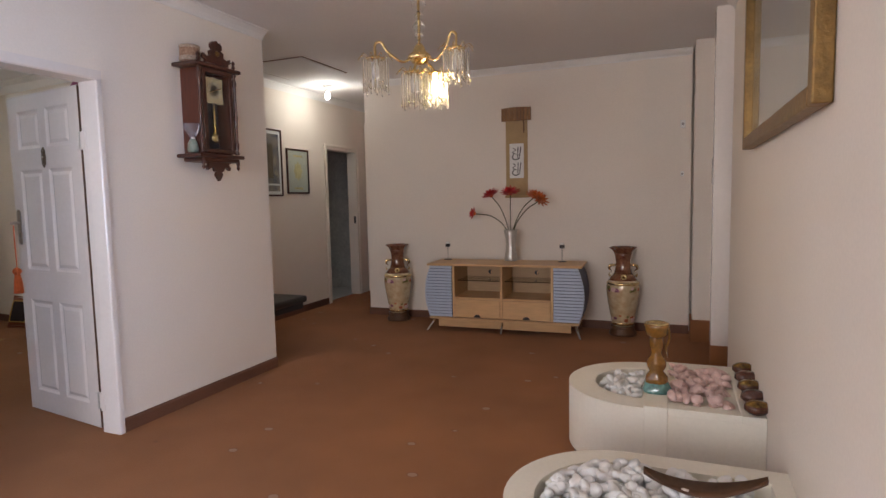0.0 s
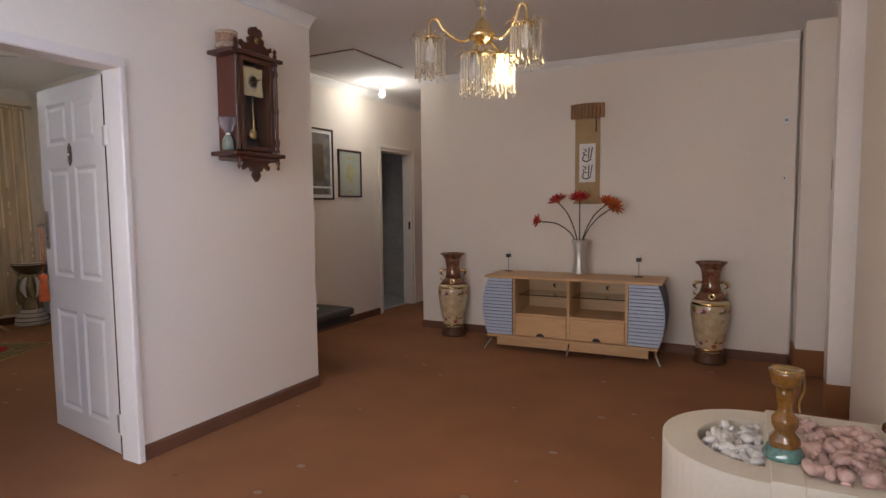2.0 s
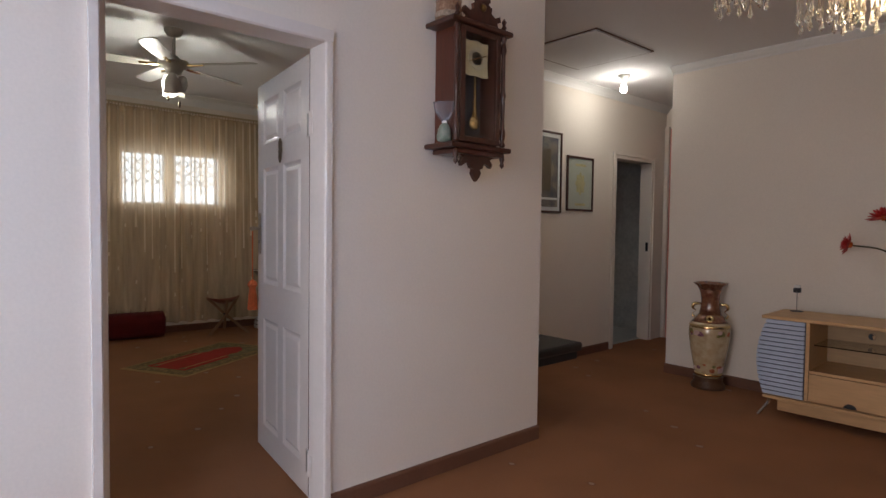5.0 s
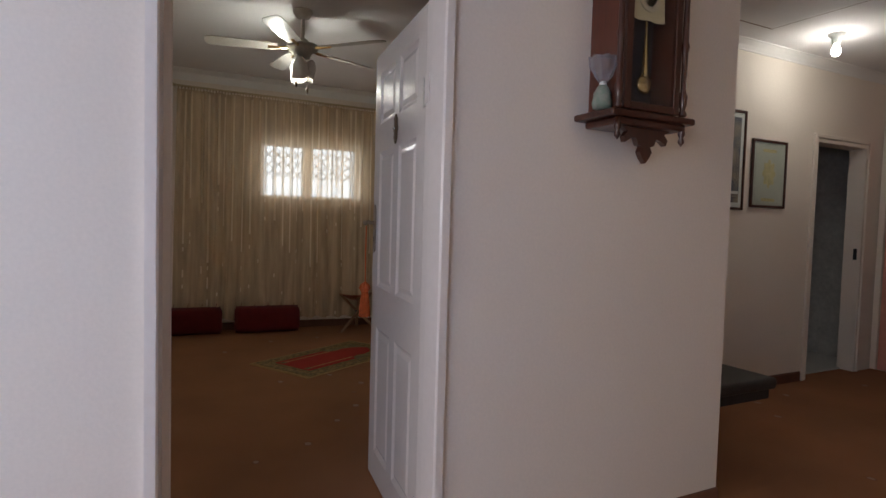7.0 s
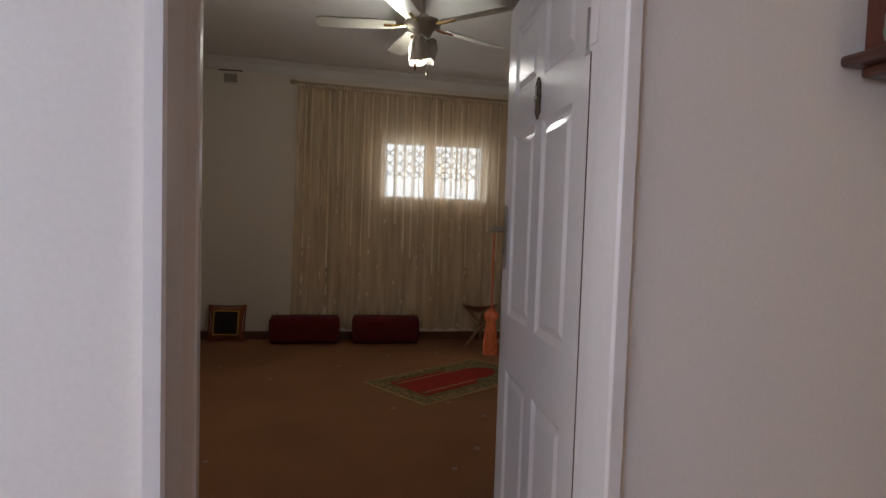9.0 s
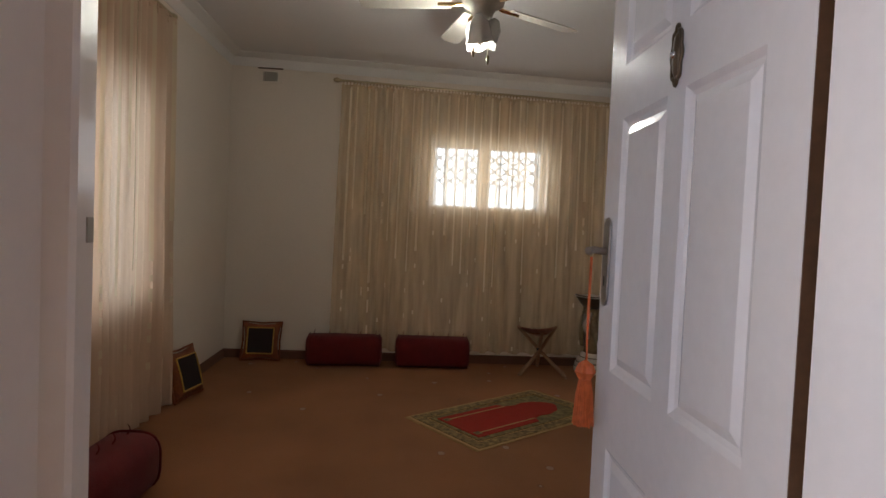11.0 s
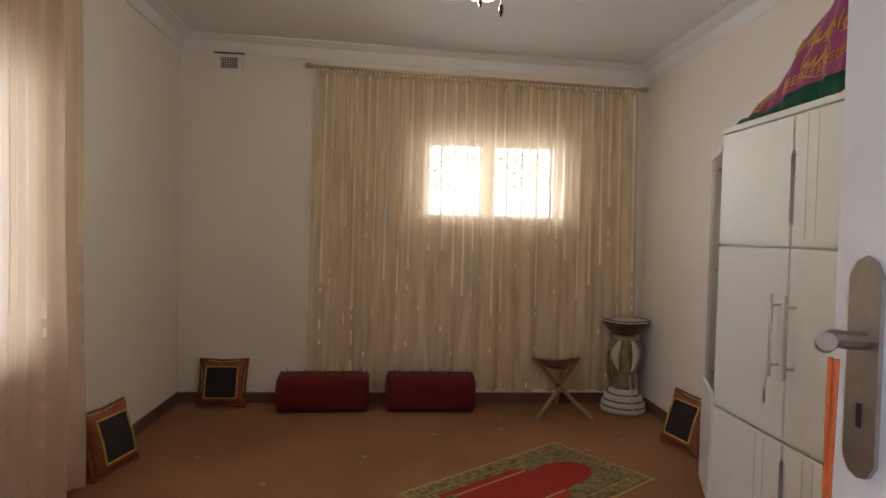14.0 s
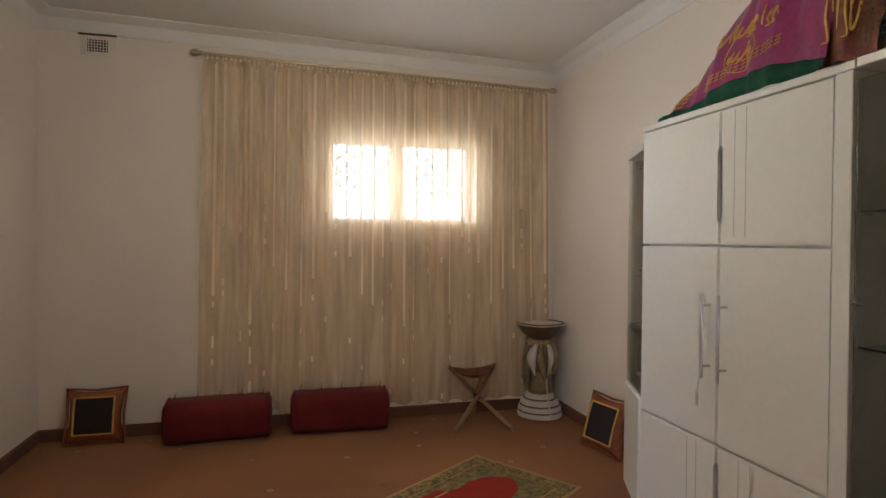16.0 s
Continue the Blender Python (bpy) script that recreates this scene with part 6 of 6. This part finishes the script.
# raised square end with a crystal tray
sq = tagged(part("planter_block", box(0.10, 2.572, 0.1, 0.20, 3.315, 0.418, 0.004), PLANTER), "cream plastered block holding a crystal tray", "planter block")
for a in ((0.20, 2.572, 0.485, 2.64), (0.20, 3.21, 0.485, 3.315), (0.485, 2.572, XR - 0.003, 3.315)):
    part("rim", box(a[0], a[1], 0.385, a[2], a[3], 0.418, 0.003), PLANTER, sq)
part("tray_floor", box(0.20, 2.64, 0.38, 0.485, 3.21, 0.39), SKIRT, sq)
pebbles("crystals", Matrix(), 150, lambda rnd: (rnd.uniform(0.215, 0.46), rnd.uniform(2.655, 3.195), rnd.uniform(0, 0.035)), 0.40, PINKSTONE, "rough pink rose quartz chunks in the tray", 13, 0.023)


def candle_holder():
    ob = thing("candle_holder", pose(0.145, 2.80, 0.419) @ Matrix.Diagonal((0.85, 0.85, 1, 1)), "amber and teal glazed glass candle holder on the planter", "candle holder")
    wav = lambda a, r, z: 1 + 0.05 * math.sin(5 * a + 20 * z)
    part("foot", lathe([(0, 0), (0.078, 0), (0.08, 0.012), (0.068, 0.03), (0.058, 0.05)], 32, wav), TEAL, ob, "teal glazed foot", True)
    part("body", lathe([(0.062, 0.035), (0.058, 0.07), (0.036, 0.095), (0.05, 0.12), (0.05, 0.145), (0.03, 0.165), (0.026, 0.19), (0.036, 0.215), (0.036, 0.24), (0.03, 0.255)], 32, wav), AMBER, ob, "amber glazed stem", True)
    part("cup", lathe([(0.03, 0.252), (0.058, 0.27), (0.062, 0.30), (0.068, 0.318), (0.06, 0.32), (0.05, 0.30), (0, 0.29)], 32), AMBER, ob, "", True)
    part("rim", lathe([(0.058, 0.316), (0.064, 0.322), (0.052, 0.325), (0.046, 0.318)], 28), BRASS, ob, "", True)
    part("drip", tube(curve([(0.058, 0.02, 0.30), (0.066, 0.02, 0.25), (0.05, 0.02, 0.20), (0.056, 0.01, 0.16)], 5), 0.009, 8, taper=lambda t: 1 - 0.5 * t), AMBER, ob, "", True)


candle_holder()
for i in range(5):
    n = thing("polished_stone", pose(0.545, 3.19 - 0.145 * i, 0.4195, 0, 0, 25), ("gold flecked" if i % 2 == 0 else "dark brown") + " polished round stone on the planter edge", "stone", "row of polished stones")
    part("body", lathe([(0.0, 0.0), (0.03, 0.004), (0.048, 0.022), (0.046, 0.04), (0.028, 0.054), (0, 0.058)], 24, lambda a, r, z: 1 + 0.12 * math.cos(2 * a)), NUTBROWN, n, "", True)
    part("gilt_top", lathe([(0.047, 0.033), (0.042, 0.046), (0.028, 0.0555), (0.0, 0.0595)], 24, lambda a, r, z: 1 + 0.12 * math.cos(2 * a)), NUTGOLD if i % 2 == 0 else NUTBROWN, n, "", True)
horn = thing("carved_horn", pose(0.30, 1.80, 0.44), "dark brown curved wooden dish on the pebbles", "dish")
bm = bmesh.new()
rings = []
for k in range(13):
    t = k / 12
    x, z, w = -0.16 + 0.34 * t, 0.055 * (2 * t - 0.9) ** 2, 0.055 * math.sin(math.pi * (0.06 + 0.88 * t))
    rings.append([bm.verts.new((x, -w, z + 0.012)), bm.verts.new((x, 0, z - 0.010)), bm.verts.new((x, w, z + 0.012)), bm.verts.new((x, 0, z + 0.004))])
for p, q in zip(rings, rings[1:]):
    for k in range(4):
        bm.faces.new((p[k], p[(k + 1) % 4], q[(k + 1) % 4], q[k]))
bm.faces.new(rings[0]), bm.faces.new(rings[-1])
part("body", bm, WOODSTAND, horn, "", True)


def picture(name, m, w, h, fw, frame_mat, label, mats, border=0.0, depth=0.022):
    """A framed picture; local x along the wall, -y out of it, from its lower corner."""
    ob = thing(name, m, label, "picture")
    for a in ((0, 0, fw, h), (w - fw, 0, w, h), (fw, 0, w - fw, fw), (fw, h - fw, w - fw, h)):
        part("frame", box(a[0], -depth, a[1], a[2], -0.002, a[3], 0.005), frame_mat, ob)
    part("mount", box(fw, -0.010, fw, w - fw, -0.006, h - fw), mats[0], ob)
    if len(mats) > 1:
        part("print", box(fw + border, -0.0125, fw + border, w - fw - border, -0.0105, h - fw - border), mats[1], ob)
    g = part("glass", box(fw, -0.0165, fw, w - fw, -0.0150, h - fw), GLASS, ob)
    g.visible_shadow = False
    return ob


# pictures in the hall hang on the wall whose face looks towards +x
def hall(y, z):
    return pose(XP, y, z, 0, 0, 90)


p1 = picture("framed_picture", hall(4.94, 1.40), 0.52, 0.745, 0.02, DARKWOOD, "dark framed art print with a deep blue scene and pale mount", [PAPER, PRINT1], 0.035)
p2 = picture("framed_picture", hall(5.545, 1.428), 0.425, 0.525, 0.02, DARKWOOD, "dark framed grey green print with an ochre medallion", [PRINT2, PRINT2], 0.03)
part("medallion", lathe([(0.0, 0.002), (0.06, 0.002), (0.075, 0.0)], 40, lambda a, r, z: 1 + 0.16 * math.cos(8 * a), m=pose(0.2125, -0.0128, 0.265, 90) @ Matrix.Diagonal((1, 1.35, 1, 1))), PRINT3, p2)
for dz in (0.05, 0.43):
    part("caption_bar", box(0.13, -0.0135, dz, 0.295, -0.0127, dz + 0.025), PRINT3, p2)
part("caption_bar", box(0.06, -0.0135, 0.12, 0.46, -0.0127, 0.14), PAPER, p1)
part("figure_block", box(0.16, -0.0135, 0.20, 0.36, -0.0127, 0.58), BRONZE, p1)

# large gold-framed drawing on the planter wall, which looks towards -x
g = picture("gold_framed_drawing", pose(XR, 3.33, 1.553, 0, 0, -90), 1.66, 1.0, 0.055, OLDGOLD, "faded grey drawing in a heavy antique gold frame", [DRAWING, DRAWING], 0.03, 0.05)

# ceiling hatch in the hall
hat = thing("ceiling_hatch", pose(-3.70, 4.53, HL), "white square ceiling hatch with a dark edge gap", "ceiling hatch", kind="structure")
part("panel", box(0.02, 0.02, -0.012, 0.71, 0.76, -0.001, 0.003), CEILING, hat)
for a in ((0, 0, 0.73, 0.012), (0, 0.768, 0.73, 0.78), (0, 0.012, 0.012, 0.768), (0.718, 0.012, 0.73, 0.768)):
    part("edge_gap", box(a[0], a[1], -0.006, a[2], a[3], -0.001), SKIRT, hat)

bl = thing("ceiling_light", pose(-3.53, 5.79, HL), "white porcelain ceiling lampholder with a lit bulb", "ceiling light")
part("holder", lathe([(0, 0), (0.055, 0), (0.055, -0.012), (0.03, -0.03), (0.026, -0.07), (0, -0.07)], 24), PORCELAIN, bl, "", True)
sh = part("bulb", lathe([(0.013, -0.07), (0.02, -0.085), (0.03, -0.11), (0.031, -0.13), (0.022, -0.152), (0, -0.16)], 20), LITBULB, bl, "lit bulb", True)
sh.visible_shadow = False


def hall_bench():
    ob = thing("bench", pose(-3.72, 3.80, 0), "low black leather bench in the hall", "bench")
    part("seat", box(0, 0, 0.39, 0.72, 0.70, 0.455, 0.022, 3), BLACKLEATHER, ob, "black padded seat")
    part("apron", box(0.03, 0.03, 0.335, 0.69, 0.67, 0.388, 0.003), BLACK, ob)
    for x in (0.035, 0.64):
        for y in (0.035, 0.11):
            part("leg", box(x, y, 0, x + 0.03, y + 0.03, 0.334, 0.003), BLACK, ob)
    part("leg", box(0.035, 0.635, 0, 0.065, 0.665, 0.334, 0.003), BLACK, ob)
    bk = thing("magazine", pose(-3.30, 3.95, 0.4555, 0, 0, 25), "grey magazine lying on the bench", "magazine")
    part("cover", box(0, 0, 0, 0.21, 0.29, 0.002), GREYBOX, bk)
    part("pages", box(0.002, 0.002, 0.002, 0.208, 0.288, 0.008), PAPER, bk)


hall_bench()

# bathroom fittings
rail = thing("towel_rail", pose(XP - 1.5, 6.35, 1.20), "white towel rail on the tiled bathroom wall", "towel rail")
part("rail", tube([(0.05, 0, 0), (0.05, 1.0, 0)], 0.014, 10), PORCELAIN, rail)
for y in (0.02, 0.98):
    part("bracket", tube([(0.0, y, 0), (0.05, y, 0)], 0.012, 8), PORCELAIN, rail)
hol = thing("paper_holder", pose(XP - 1.49, 6.95, 1.06), "white towel dispenser below the rail", "dispenser")
part("body", box(0.004, 0, 0, 0.11, 0.14, 0.16, 0.012), PORCELAIN, hol)
latch = thing("door_latch", pose(XP - 0.03, 7.103, 1.06), "small dark latch plate in the bathroom door jamb", "latch")
part("plate", box(-0.015, -0.004, -0.05, 0.015, 0.0, 0.05, 0.001), BLACK, latch)

# pink panelled door at the end of the hall
pk = thing("panel_door", pose(-3.93, 7.40, 0.01, 0, 0, 0), "pink painted panelled door with darker red panels, closed", "door")
part("frame", box(-0.03, -0.03, 0, 0.02, 0.015, 2.42, 0.004), PLASTER, pk)
part("leaf", box(0.025, -0.012, 0, 0.80, 0.018, 2.40, 0.003), PINKDOOR, pk)
REDPANEL = mat("dull_red_panel", (0.36, 0.10, 0.08), 0.5, noise_scale=5, vary=0.15)
for z0, z1 in ((0.25, 0.95), (1.05, 1.75), (1.90, 2.02), (2.12, 2.34)):
    for x0, x1 in ((0.10, 0.38), (0.46, 0.74)):
        part("door_panel", box(x0, -0.018, z0, x1, -0.0122, z1, 0.002), REDPANEL, pk)

# right-hand doorways beyond the planters
st = tagged(part("carpet_step", box(0.47, 4.66, 0, 1.0, 4.83, 0.20, 0.008), CARPET), "carpet-covered raised threshold between the doorways", "step")
st2 = tagged(part("carpet_step", box(0.345, 5.56, 0, 1.0, 5.88, 0.20, 0.008), CARPET), "carpet-covered raised threshold beside the wall", "step")
wall("wall_pier_near", (0.47, 4.66), (0.47, 4.83), -0.5, HB, z0=0.2, material=GLOSS, label="white painted pier between two doorways")
wall("wall_pier_far", (0.36, 5.58), (0.36, 5.885), -0.6, HB, z0=0.2)
wall("wall_over_doors", (0.60, 4.56), (0.60, 5.58), -0.12, HB, z0=2.24)


def flush_door(name, m, w, h, label):
    ob = thing(name, m, label, "door")
    part("leaf", box(0.004, 0, 0.0, w - 0.004, 0.04, h, 0.003), GLOSS, ob)
    for x in (-0.05, w):
        part("frame", box(x, -0.02, 0, x + 0.05, 0.06, h + 0.05, 0.005), GLOSS, ob)
    part("head", box(0, -0.02, h + 0.004, w, 0.06, h + 0.05, 0.005), GLOSS, ob)
    part("edge_gap", box(0.0045, -0.003, 0.02, 0.012, -0.0005, h), BLACK, ob)
    return ob


flush_door("flush_door", pose(0.66, 5.50, 0.02, 0, 0, -90), 0.60, 2.16, "white flush door in the far doorway")
sw = thing("door_latch", pose(0.468, 4.745, 1.50), "dark metal latch plate on the white pier", "latch")
part("plate", box(-0.004, -0.035, -0.10, 0.0, 0.035, 0.10, 0.001), NICKEL, sw)
part("slot", box(-0.006, -0.012, -0.09, -0.0042, 0.022, 0.09, 0.001), BLACK, sw)
for z, s in ((1.98, 0.045), (1.52, 0.03)):
    sb = thing("wall_switch", pose(0.265, YT - 0.001, z), "small white wall sensor box", "switch")
    part("body", box(-s / 2, -0.02, -s / 2 * 1.6, s / 2, 0, s / 2 * 1.6, 0.004), PORCELAIN, sb)
    part("lens", box(-s / 4, -0.0225, -s / 4, s / 4, -0.0202, s / 4, 0.001), GREYBOX, sb)
